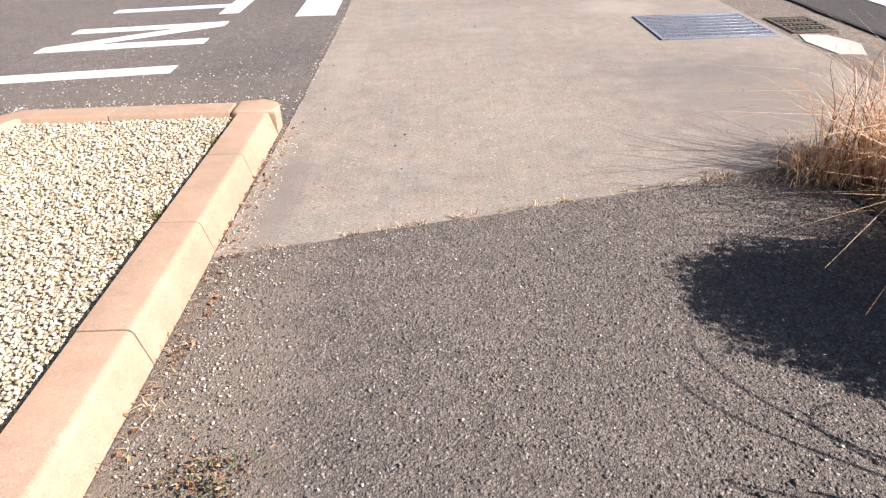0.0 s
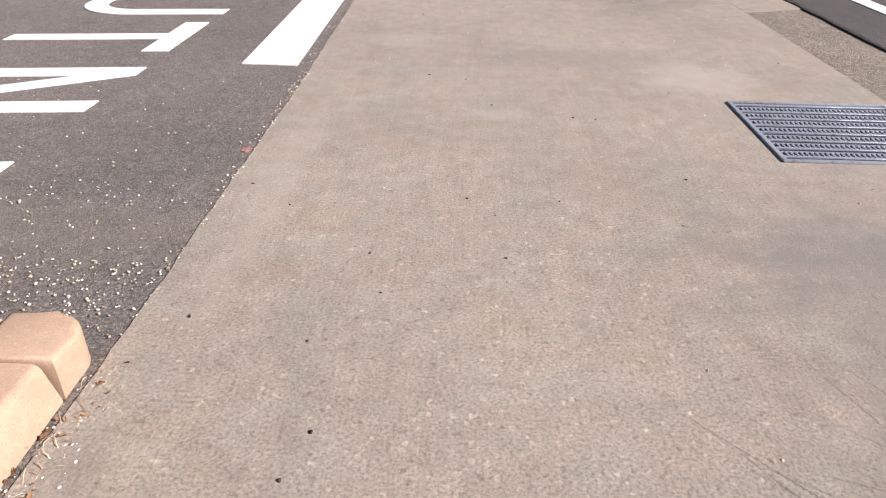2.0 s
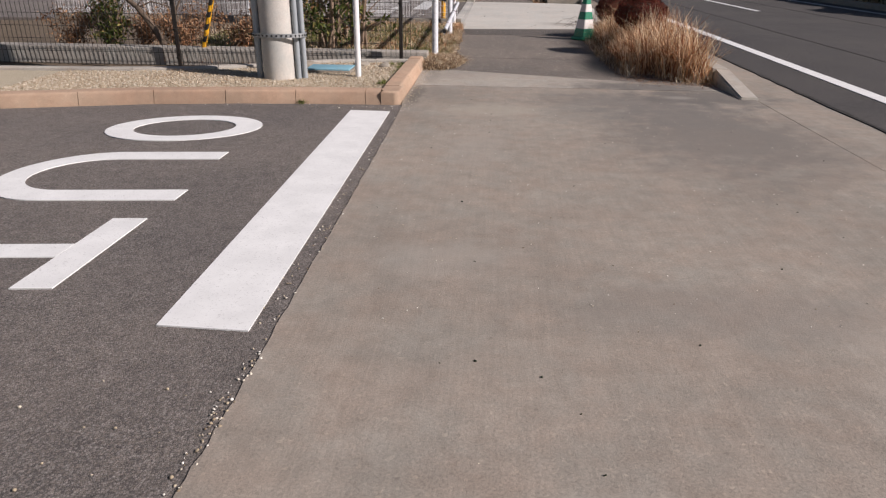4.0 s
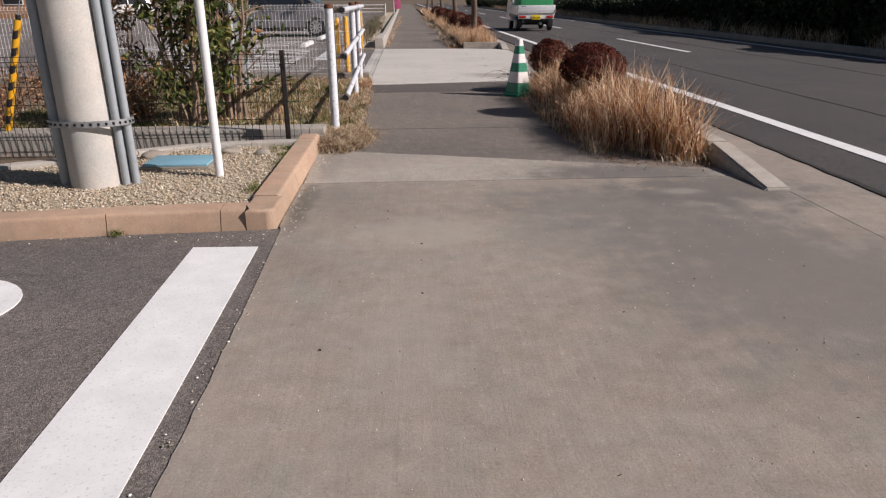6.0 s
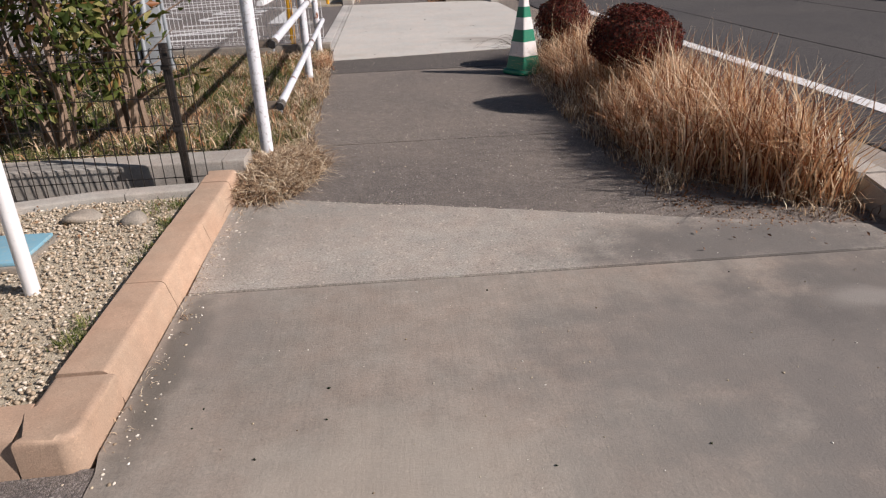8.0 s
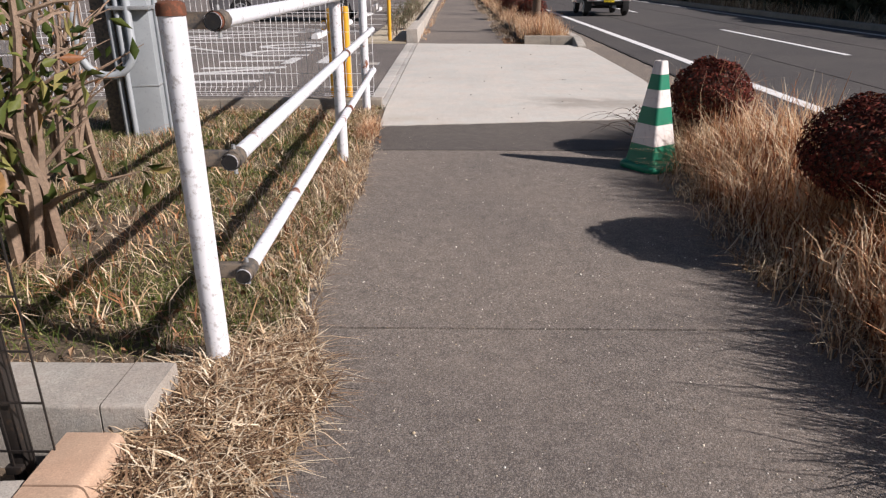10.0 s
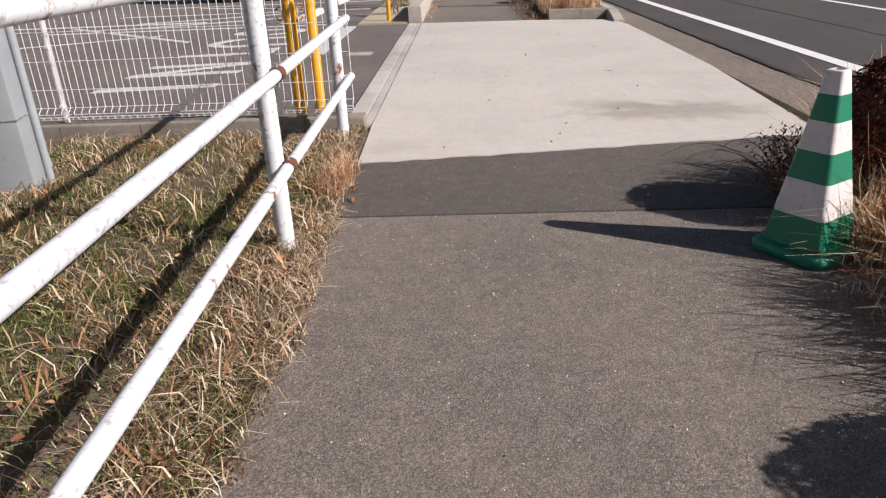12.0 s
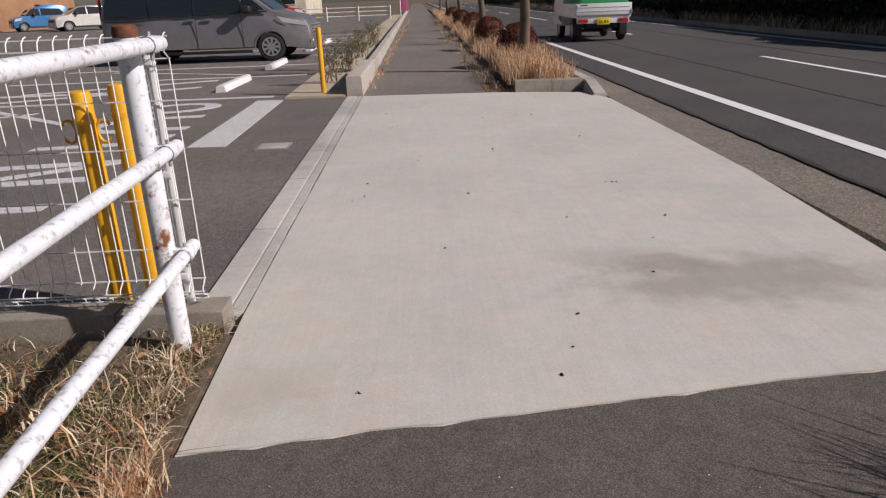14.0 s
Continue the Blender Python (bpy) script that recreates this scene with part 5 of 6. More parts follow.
def blades(name, base, height, material, label="", width=0.004, bend=(0.1, 0.8), lean=None, parent=None, spread=math.pi):
    """Grass blades that stand on base points and bend over; lean is a common way, in degrees."""
    k = len(base)
    a = rng.uniform(-spread, spread, k) + (radians(lean) if lean is not None else 0)
    way = np.stack([np.cos(a), np.sin(a), np.zeros(k)], 1)
    b = rng.uniform(*bend, k)
    turn = a + math.pi / 2 + rng.uniform(-0.6, 0.6, k)
    side = np.stack([np.cos(turn), np.sin(turn), np.zeros(k)], 1)
    w = width * rng.uniform(0.6, 1.4, k)
    rows = []
    for t, q in ((0.0, 1.0), (0.35, 0.9), (0.7, 0.6), (1.0, 0.12)):
        mid = base + way * (height * b * t ** 2)[:, None] + np.array([0, 0, 1.0]) * (height * (t - 0.45 * b * t ** 2.4))[:, None]
        if 0 < t:
            mid = mid + rng.normal(scale=0.045, size=(k, 3)) * height[:, None] * np.array([1, 1, 0.3])
        rows += [mid - side * (w * q / 2)[:, None], mid + side * (w * q / 2)[:, None]]
    verts = np.stack(rows, 1).reshape(-1, 3)
    o = np.arange(k)[:, None, None] * 8
    faces = (o + np.array([[0, 1, 3, 2], [2, 3, 5, 4], [4, 5, 7, 6]])[None]).reshape(-1, 4)
    ob = fast(name, verts, faces, material, parent)
    return tagged(ob, label, "grass", kind="stuff") if label else ob


def leaf_cloud(name, centre, size, material, parent=None, out=None, aspect=0.5, label="", droop=0.0):
    """Leaves as folded diamonds at the given points; out: the ways that they face."""
    k = len(centre)
    if out is None:
        out = rng.normal(size=(k, 3))
    out = out + rng.normal(scale=0.55, size=(k, 3))
    out /= np.linalg.norm(out, axis=1)[:, None]
    along_ = np.cross(out, rng.normal(size=(k, 3)))
    along_[:, 2] -= droop
    along_ /= np.linalg.norm(along_, axis=1)[:, None]
    side = np.cross(out, along_)
    s = (size * rng.uniform(0.6, 1.35, k))[:, None]
    fold = out * s * 0.18
    v = np.stack([centre - along_ * s * 0.5, centre + side * s * aspect * 0.5 + fold + along_ * s * 0.05, centre + along_ * s * 0.5, centre - side * s * aspect * 0.5 + fold + along_ * s * 0.05], 1)
    o = np.arange(k)[:, None, None] * 4
    faces = (o + np.array([[0, 1, 2], [0, 2, 3]])[None]).reshape(-1, 3)
    ob = fast(name, v.reshape(-1, 3), faces, material, parent)
    if label:
        ob["label"] = label
    return ob




def stones(name, centre, size, material, label, category="gravel"):
    """Many small rough stones in one mesh."""
    bm = bmesh.new()
    bmesh.ops.create_icosphere(bm, subdivisions=1, radius=1.0)
    iv = np.array([v.co[:] for v in bm.verts])
    fi = np.array([[v.index for v in f.verts] for f in bm.faces])
    bm.free()
    k = len(centre)
    r = size[:, None, None] * rng.uniform(0.75, 1.25, (k, len(iv), 1))
    axes = rng.uniform(0.6, 1.35, (k, 1, 3)) * np.array([1, 1, 0.55])
    p = iv[None] * r * axes
    a = rng.uniform(0, 2 * math.pi, k)
    c, s = np.cos(a)[:, None], np.sin(a)[:, None]
    tilt = rng.normal(scale=0.35, size=(k, 1))
    x, y, z = p[..., 0], p[..., 1], p[..., 2]
    z = z + x * tilt
    v = np.stack([x * c - y * s, x * s + y * c, z], 2) + centre[:, None]
    faces = (np.arange(k)[:, None, None] * len(iv) + fi[None]).reshape(-1, 3)
    return tagged(fast(name, v.reshape(-1, 3), faces, material), label, category, kind="stuff")


def scatter(k, x0, x1, y0, y1, z=0.0):
    return np.stack([rng.uniform(x0, x1, k), rng.uniform(y0, y1, k), np.full(k, z)], 1)


def clumped(k, x0, x1, y0, y1, z, clumps, spread):
    """Points gathered in tufts."""
    heart = scatter(clumps, x0, x1, y0, y1, z)
    p = heart[rng.integers(0, clumps, k)] + np.concatenate([rng.normal(scale=spread, size=(k, 2)), np.zeros((k, 1))], 1)
    return p[(p[:, 0] > x0 - 0.06) & (p[:, 0] < x1 + 0.04) & (p[:, 1] > y0 - 0.06) & (p[:, 1] < y1 + 0.06)]


# gravel
g = scatter(26000, -2.08, -0.965, 0.5, 3.41, 0.079)
g[:, 2] += rng.uniform(0, 0.008, len(g))
stones("pale_gravel", g, rng.uniform(0.0035, 0.0092, len(g)), m_gravel, "pale cream gravel filling the kerbed bed")
g = scatter(26000, -4.6, -1.06, 9.6, 12.44, 0.079)
g = g[(g[:, 1] > np.interp(g[:, 0], [-4.6, -4.45, -3.13, -2.32, -1.7, -1.06], [9.93, 9.98, 10.36, 10.49, 10.55, 10.58])) & (g[:, 1] < np.interp(g[:, 0], *zip(*EDGING)) - 0.02)]
g[:, 2] += rng.uniform(0, 0.006, len(g))
stones("sandy_gravel", g, rng.uniform(0.004, 0.0095, len(g)), m_gravel_sand, "sandy brown gravel round the utility pole")
g = np.concatenate([scatter(800, -0.76, -0.42, 0.3, 2.2), scatter(500, -0.64, -0.5, 0.3, 2.1), scatter(700, -0.5, 1.2, 0.3, 2.3), scatter(260, -0.76, -0.64, 2.1, 3.5)])
g[:, 0] -= rng.uniform(0, 0.1, len(g)) * (g[:, 0] > -0.62)
g = g[g[:, 0] > -0.765]
stones("loose_chippings", g, rng.uniform(0.0015, 0.0045, len(g)) * rng.uniform(0.5, 1.2, len(g)), m_pebble, "loose pale chippings along the kerb foot")
g = np.concatenate([scatter(700, -2.6, -0.8, 3.6, 4.0), scatter(500, -3.0, -0.8, 3.6, 4.6), scatter(160, -2.5, -0.8, 4.2, 6.0)])
stones("loose_chippings", g, rng.uniform(0.0025, 0.006, len(g)), m_pebble, "pale chippings strewn on the parking asphalt")
g = np.concatenate([scatter(160, -0.86, -0.74, 10.4, 12.5), scatter(90, -3.0, -0.9, 10.2, 10.38), scatter(200, -0.775, -0.725, 3.6, 6.2), scatter(160, -0.84, -0.75, 6.2, 10.4), scatter(40, -0.6, 2.2, 2.5, 11.4), scatter(70, -0.6, 1.5, 12.6, 17.3)])
stones("loose_chippings", g, rng.uniform(0.002, 0.006, len(g)), m_pebble, "scattered small chippings on the pavement")
g = scatter(70, -0.65, 2.4, 2.6, 11.4, 0.002)
stones("dark_specks", g, rng.uniform(0.003, 0.006, len(g)), m_dark_leaf, "small dark bits of debris on concrete", "debris")
g = scatter(36, -0.6, 2.3, 17.6, 25, 0.009)
stones("dark_specks", g, rng.uniform(0.004, 0.008, len(g)), m_dark_leaf, "small dark bits of debris on concrete", "debris")
g = np.stack([0.62 + rng.normal(0, 0.22, 420), 0.93 + rng.normal(0, 0.06, 420), np.full(420, -0.002)], 1)
stones("loose_grit", g, rng.uniform(0.003, 0.008, 420), m_path_old, "loose dark asphalt crumbs on the walkway")

q = rng.uniform(-0.7, 2.2, 520)
g = np.stack([q, 12.63 - 0.3 * (q + 0.9) + rng.normal(0, 0.018, 520), np.full(520, -0.002)], 1)
g = np.concatenate([g, scatter(1100, -0.5, 1.5, 12.1, 14.2, -0.002), scatter(900, -0.5, 1.5, 14.2, 17.3, -0.002), scatter(500, 0.6, 2.2, 11.5, 12.3, -0.001), scatter(700, -0.6, 2.3, 6.4, 11.4, 0.001)])
g = g[~((g[:, 1] > 12.66 - 0.3 * (g[:, 0] + 0.9)) & (g[:, 2] > -0.0015))]
stones("loose_grit", g, rng.uniform(0.001, 0.0038, len(g)), m_pebble, "fine loose grit on the pavement and its joints")

g = scatter(27000, -0.72, 1.66, 0.55, 2.75, -0.0045)
g = g[g[:, 1] < 2.115 + 0.266 * (g[:, 0] + 0.76)]
m_aggregate = leafy("asphalt stones", [(0.0, (0.1, 0.09, 0.083)), (0.5, (0.165, 0.149, 0.136)), (0.93, (0.23, 0.205, 0.185)), (1.0, (0.36, 0.33, 0.29))], 0.9)
stones("asphalt_aggregate", g, rng.uniform(0.003, 0.0062, len(g)), m_aggregate, "coarse stones standing out of the worn asphalt", "asphalt")
g = np.concatenate([scatter(900, 1.5, 2.3, 11.75, 12.7, 0.0), scatter(500, 1.35, 1.7, 12.0, 13.4, 0.0)])
stones("bed_dirt", g, rng.uniform(0.002, 0.007, len(g)), m_litter, "crumbs of dry soil at the bed edge", "soil")

# dry grass in the beds by the road
p = clumped(15000, 1.45, 2.34, 11.8, 16.95, 0.0, 300, 0.055)
p = p[(p[:, 1] < 16.2) | (p[:, 0] > 1.72)]
p = p[(p[:, 1] > np.interp(p[:, 0], [1.4, 1.75, 2.0, 2.3], [12.5, 12.42, 11.98, 11.92])) & (p[:, 0] < 2.26) & (p[:, 0] > 1.48 + 0.12 * np.clip((p[:, 1] - 14.5) / 2, 0, 1))]
hump = 0.24 + 0.36 * np.clip(1 - np.abs(p[:, 0] - 2.0) / 0.5, 0, 1)
hump *= 1 - 0.18 * np.exp(-((p[:, 0] - 1.8) / 0.45) ** 2 - ((p[:, 1] - 14.1) / 0.6) ** 2) - 0.2 * np.exp(-((p[:, 1] - 16.2) / 0.6) ** 2)
blades("dry_grass", p, hump * rng.uniform(0.45, 1.45, len(p)), m_straw, "tall dry straw-coloured grass in the roadside bed", 0.0085, (0.05, 0.8))
p = clumped(5500, 1.36, 2.3, 11.6, 16.6, 0.0, 220, 0.06)
p = p[(p[:, 1] > np.interp(p[:, 0], [1.36, 1.75, 2.0, 2.3], [12.25, 12.25, 11.8, 11.75]))]
blades("dry_grass_skirt", p, rng.uniform(0.06, 0.2, len(p)), m_thatch, "flattened dead grass at the bed edge", 0.005, (0.5, 1.5))
p = np.concatenate([clumped(15000, 1.25, 2.2, 25.4, 70, 0.08, 420, 0.12), clumped(6500, 1.4, 2.15, 25.4, 29, 0.06, 90, 0.1)])
swell = np.array([0.62 + 0.55 * noise.noise(Vector((x * 1.3, y * 0.75, 2.0))) for x, y, _ in p])
p, swell = p[swell > 0.42], swell[swell > 0.42]
p[:, 0] -= 0.01 * np.clip(p[:, 1] - 25.4, 0, None)
blades("dry_grass", p, rng.uniform(0.3, 0.8, len(p)) * swell, m_straw, "uneven tall dry straw-coloured grass in the long bed", 0.0075, (0.05, 0.8))
p = clumped(3800, 0.9, 1.35, 25.5, 60, 0.0, 150, 0.08)
p[:, 0] -= 0.01 * np.clip(p[:, 1] - 25.4, 0, None)
blades("dry_grass_skirt", p, rng.uniform(0.05, 0.22, len(p)), m_thatch, "dead grass spilling from the long bed onto the walkway", 0.007, (0.5, 1.6))
p = scatter(420, 0.9, 1.4, 25.35, 26.6, 0.004)
stones("bed_dirt", p, rng.uniform(0.005, 0.018, len(p)), m_litter, "dark crumbs of soil washed from the long bed", "soil")
p = np.concatenate([clumped(2600, 1.66, 2.3, -0.4, 2.8, 0.02, 60, 0.05), clumped(1500, 1.72, 2.3, 1.7, 2.85, 0.02, 40, 0.06)])
blades("dry_grass", p, rng.uniform(0.12, 0.32, len(p)) * np.where(p[:, 1] > 1.7, 1.7, 1.0), m_straw, "dry yellow grass beside the coarse walkway", 0.004, (0.2, 1.1))
p = clumped(900, 1.45, 2.25, 2.55, 2.85, 0.0, 16, 0.05)
blades("dry_grass", p, rng.uniform(0.06, 0.2, len(p)), m_straw, "pale dry grass tuft at the slab edge", 0.004, (0.3, 1.2))
p = np.concatenate([clumped(160, 1.05, 1.5, 2.55, 2.68, 0.0, 6, 0.025), np.stack([(q := rng.uniform(-0.6, 1.1, 26)[rng.integers(0, 26, 260)] + rng.normal(0, 0.012, 260)), 2.138 + 0.266 * (q + 0.76) - 0.004, np.full(260, -0.004)], 1)])
blades("dry_grass", p, rng.uniform(0.01, 0.04, len(p)), m_thatch, "sparse dead grass in the pavement joint", 0.003, (0.4, 1.6))
p = np.concatenate([clumped(260, 1.6, 1.9, 1.1, 1.75, 0.0, 8, 0.04), clumped(500, 1.68, 2.0, 1.9, 2.5, 0.0, 10, 0.05)])
blades("green_grass", p, rng.uniform(0.06, 0.16, len(p)), m_grass, "small green grass tufts under the bush", 0.003, (0.3, 1.2))
p = np.concatenate([scatter(26, 1.75, 2.2, 1.7, 2.9, 0.0), scatter(150, 1.7, 2.2, 1.65, 2.8, 0.0)])
blades("long_stalks", p, rng.uniform(0.45, 0.9, len(p)), m_straw, "long bent dry grass stalks", 0.004, (0.3, 1.5), lean=170, spread=1.2)
p = np.concatenate([scatter(70, 1.5, 2.2, 12.6, 16.8, 0.02), scatter(40, 1.55, 1.9, 12.6, 13.6, 0.02)])
blades("long_stalks", p, rng.uniform(0.5, 0.85, len(p)), m_straw, "long pale dry grass stalks standing above the rest", 0.004, (0.1, 0.7))

p = scatter(170, 1.5, 1.72, 14.7, 16.3, 0.02)
blades("long_stalks", p, rng.uniform(0.25, 0.55, len(p)), m_straw, "bent dry stalks leaning out over the walkway edge", 0.004, (0.4, 1.2), lean=180, spread=1.1)

# the lawn behind the railing
def lawn_edge(p, out=0.0):
    """Keeps the points that lie on the lawn side of its ragged edge."""
    edge = np.interp(p[:, 1], (13.0, 13.5, 14.0, 15.6, 16.7, 17.4, 18.2), (-0.43, -0.52, -0.585, -0.6, -0.665, -0.75, -0.82))
    ragged = np.array([0.035 * noise.noise(Vector((0, v * 4.0, 0))) + 0.02 * noise.noise(Vector((3, v * 15.0, 0))) for v in p[:, 1]])
    return p[p[:, 0] < edge + ragged + out]


p = lawn_edge(clumped(24000, -5.0, -0.5, 13.16, 18.2, 0.012, 2600, 0.05))
blades("dead_lawn", p, rng.uniform(0.03, 0.1, len(p)), m_thatch, "dead brown lawn grass behind the railing", 0.0045, (0.4, 1.5))
p = lawn_edge(clumped(46000, -4.6, -0.66, 13.4, 18.0, 0.012, 190, 0.15), -0.06)
blades("green_lawn", p, rng.uniform(0.02, 0.1, len(p)), m_grass, "green patches in the dry lawn", 0.004, (0.4, 1.4))
p = lawn_edge(clumped(8500, -0.95, -0.42, 13.1, 18.2, 0.005, 420, 0.05))
blades("edge_grass", p, rng.uniform(0.04, 0.12, len(p)), m_thatch, "shaggy dry grass along the walkway edge", 0.0045, (0.4, 1.5))
p = clumped(5200, -0.87, -0.4, 12.5, 13.45, 0.0, 120, 0.06)
p = p[p[:, 0] < np.interp(p[:, 1], (12.4, 12.7, 13.1, 13.45), (-0.66, -0.5, -0.4, -0.52))]
p[:, 2] += 0.07 * np.clip(1 - np.hypot((p[:, 0] + 0.75) / 0.28, (p[:, 1] - 12.95) / 0.5), 0, 1)
blades("edge_grass", p, rng.uniform(0.05, 0.14, len(p)), m_thatch, "heap of pale dry grass at the kerb end", 0.006, (0.7, 1.9))
p = clumped(900, -0.78, -0.7, 16.8, 17.3, 0.005, 12, 0.03)
blades("edge_grass", p, rng.uniform(0.08, 0.18, len(p)), m_straw, "dry grass tuft beside the new concrete", 0.004, (0.2, 0.9))
p = clumped(110, -1.3, -1.12, 12.1, 12.42, 0.08, 8, 0.035)
blades("green_grass", p, rng.uniform(0.02, 0.06, len(p)), m_grass, "small weeds along the gravel edge", 0.004, (0.3, 1.2))
p = np.concatenate([clumped(420, -1.14, -1.06, 10.7, 12.4, 0.08, 14, 0.02), clumped(110, -1.0, -0.97, 0.6, 3.3, 0.08, 6, 0.015), clumped(120, -1.8, -1.6, 10.33, 10.37, 0.0, 3, 0.02)])
blades("green_grass", p, rng.uniform(0.02, 0.06, len(p)), m_grass, "thin weeds along the kerb inside", 0.003, (0.3, 1.2))
p = clumped(1200, -0.8, -0.68, 26, 60, 0.0, 60, 0.06)
blades("edge_grass", p, rng.uniform(0.05, 0.16, len(p)), m_straw, "dry weeds along the far kerb wall", 0.006, (0.4, 1.4))
p = clumped(11000, 10.1, 10.75, 8, 90, 0.02, 500, 0.14)
p[:, 0] += 0.1 - 0.0138 * (p[:, 1] - 10)
blades("verge_grass", p, rng.uniform(0.25, 0.62, len(p)), m_thatch, "dead grass along the far road verge", 0.012, (0.1, 0.8))

p = np.concatenate([scatter(260, -0.76, -0.69, 0.4, 2.1, 0.0), scatter(90, -0.76, -0.69, 2.1, 3.5, 0.0), scatter(120, -0.86, -0.8, 10.5, 12.5, 0.002)])
blades("straw_bits", p, rng.uniform(0.012, 0.032, len(p)), m_thatch, "bits of dead straw along the kerb foot", 0.0025, (1.2, 2.2))

p = lawn_edge(clumped(1700, -2.6, -0.66, 13.4, 18.0, 0.02, 320, 0.05))
blades("pale_straw", p, rng.uniform(0.07, 0.19, len(p)), m_straw, "pale broad straw blades lying on the lawn", 0.007, (0.5, 1.5))
p = clumped(500, -4.0, -1.2, 10.8, 12.4, 0.085, 26, 0.09)
p = p[p[:, 1] < np.interp(p[:, 0], *zip(*EDGING)) - 0.03]
blades("straw_bits", p, rng.uniform(0.02, 0.06, len(p)), m_thatch, "dead weeds strewn over the gravel", 0.005, (1.0, 2.2))

p = clumped(2600, -0.98, -0.77, 17.05, 18.36, 0.0, 60, 0.03)
p = p[p[:, 0] < -0.765]
blades("edge_grass", p[:1100], rng.uniform(0.04, 0.11, len(p[:1100])), m_thatch, "dry grass against the pale concrete edge", 0.005, (0.4, 1.4))
blades("green_grass", p[1100:], rng.uniform(0.03, 0.08, len(p[1100:])), m_grass, "green weeds against the pale concrete edge", 0.004, (0.3, 1.2))

# a low weed in the grit
c = np.stack([-0.5 + rng.normal(0, 0.055, 260), 1.12 + rng.normal(0, 0.045, 260), 0.005 + np.abs(rng.normal(0, 0.02, 260))], 1)
weed = thing("low_weed", "low reddish-green weed growing in the grit", "weed", 0, 0, 0)
leaf_cloud("leaf_rosette", c[:150], 0.013, m_litter, weed, out=np.tile([0, 0, 1.0], (150, 1)))
leaf_cloud("green_leaf_rosette", c[150:], 0.014, m_greyleaf, weed, out=np.tile([0, 0, 1.0], (110, 1)))

# dead leaves
c = np.concatenate([scatter(220, -1.4, -0.7, 13.3, 18.1, 0.05), scatter(130, -4.2, -1.3, 13.4, 18.1, 0.06), scatter(60, -0.72, -0.62, 13.3, 17.0, 0.012)])
leaf_ob = leaf_cloud("dead_leaves", c, 0.035, m_litter, out=np.tile([0, 0, 1.0], (len(c), 1)))
tagged(leaf_ob, "curled brown dead leaves on the lawn", "leaves", kind="stuff")
c = np.concatenate([scatter(120, -0.77, -0.66, 1.2, 3.5, 0.006), scatter(60, 1.3, 2.3, 11.5, 12.3, 0.01), scatter(140, -4, -1.1, 11.9, 12.4, 0.1)])
leaf_ob = leaf_cloud("dead_leaves", c, 0.02, m_litter, out=np.tile([0, 0, 1.0], (len(c), 1)))
tagged(leaf_ob, "small brown dead leaves along the kerbs", "leaves", kind="stuff")


# ---- bushes ----
def azalea(x, y, z, rx, ry, rz, seed, count=15000, label="clipped round azalea bush with dark red leaves", size=0.023, material=None, group="round bushes"):
    root = thing("azalea_bush", label, "bush", x, y, 0.0, group=group)
    d = rng.normal(size=(count, 3))
    d /= np.linalg.norm(d, axis=1)[:, None]
    d[:, 2] = np.where(d[:, 2] < -0.8, -d[:, 2], d[:, 2])
    lump = np.array([1 + 0.13 * noise.noise(Vector(q * 2.4) + Vector((seed, 0, 0))) + 0.06 * noise.noise(Vector(q * 7)) for q in d])
    deep = 1 - 0.26 * rng.uniform(0, 1, count) ** 1.6
    c = d * np.array([rx, ry, rz]) * (lump * deep)[:, None] + np.array([0, 0, z])
    leaf_cloud("crown", c, size, material or m_red_leaf, root, out=d + np.array([0, 0, 0.5]), aspect=0.45)
    # Solid lump added inside the crown so the bush casts a full shadow.
    core = bmesh.new()
    bmesh.ops.create_icosphere(core, subdivisions=3, radius=1.0)
    for v in core.verts:
        k_ = 0.74 + 0.12 * noise.noise(v.co * 2.4 + Vector((seed, 0, 0))) + 0.06 * noise.noise(v.co * 9)
        v.co = Vector((v.co.x * rx * k_, v.co.y * ry * k_, max(-0.75, v.co.z) * rz * k_ + z))
    part("inner_core", core, m_bark, root, "solid dark core added under the leaves")
    bm = bmesh.new()
    rnd = random.Random(seed)
    for k in range(26):
        a, q = rnd.uniform(0, 2 * math.pi), math.sqrt(rnd.uniform(0.05, 1))
        tip = Vector((rx * 0.95 * q * math.cos(a), ry * 0.95 * q * math.sin(a), z + rz * math.sqrt(max(0.02, 1 - q * q)) * 0.9))
        foot = Vector((rnd.uniform(-0.06, 0.06), rnd.uniform(-0.06, 0.06), 0.0))
        tube(bm, [foot, foot.lerp(tip, 0.45) + Vector((0, 0, -0.03)), tip], 0.006, 5, radii=[0.009, 0.006, 0.003])
    part("undergrowth", bm, m_bark, root, "thin brown stems")
    return root


azalea(1.92, 14.32, 0.52, 0.35, 0.37, 0.25, 3, 15000)
azalea(1.84, 16.4, 0.46, 0.28, 0.3, 0.24, 9, 11000)
azalea(2.0, 1.44, 0.47, 0.42, 0.44, 0.31, 14, 17000, "clipped round azalea bush beside the coarse walkway")
for k, (x, y) in enumerate(north_way(((1.78, 28.7), (1.72, 33.2), (1.75, 38.5), (1.72, 44), (1.75, 51)))):
    azalea(x, y, 0.48, 0.36, 0.4, 0.3, 20 + k, 3600, "round dark azalea bush in the long dry bed", 0.04)


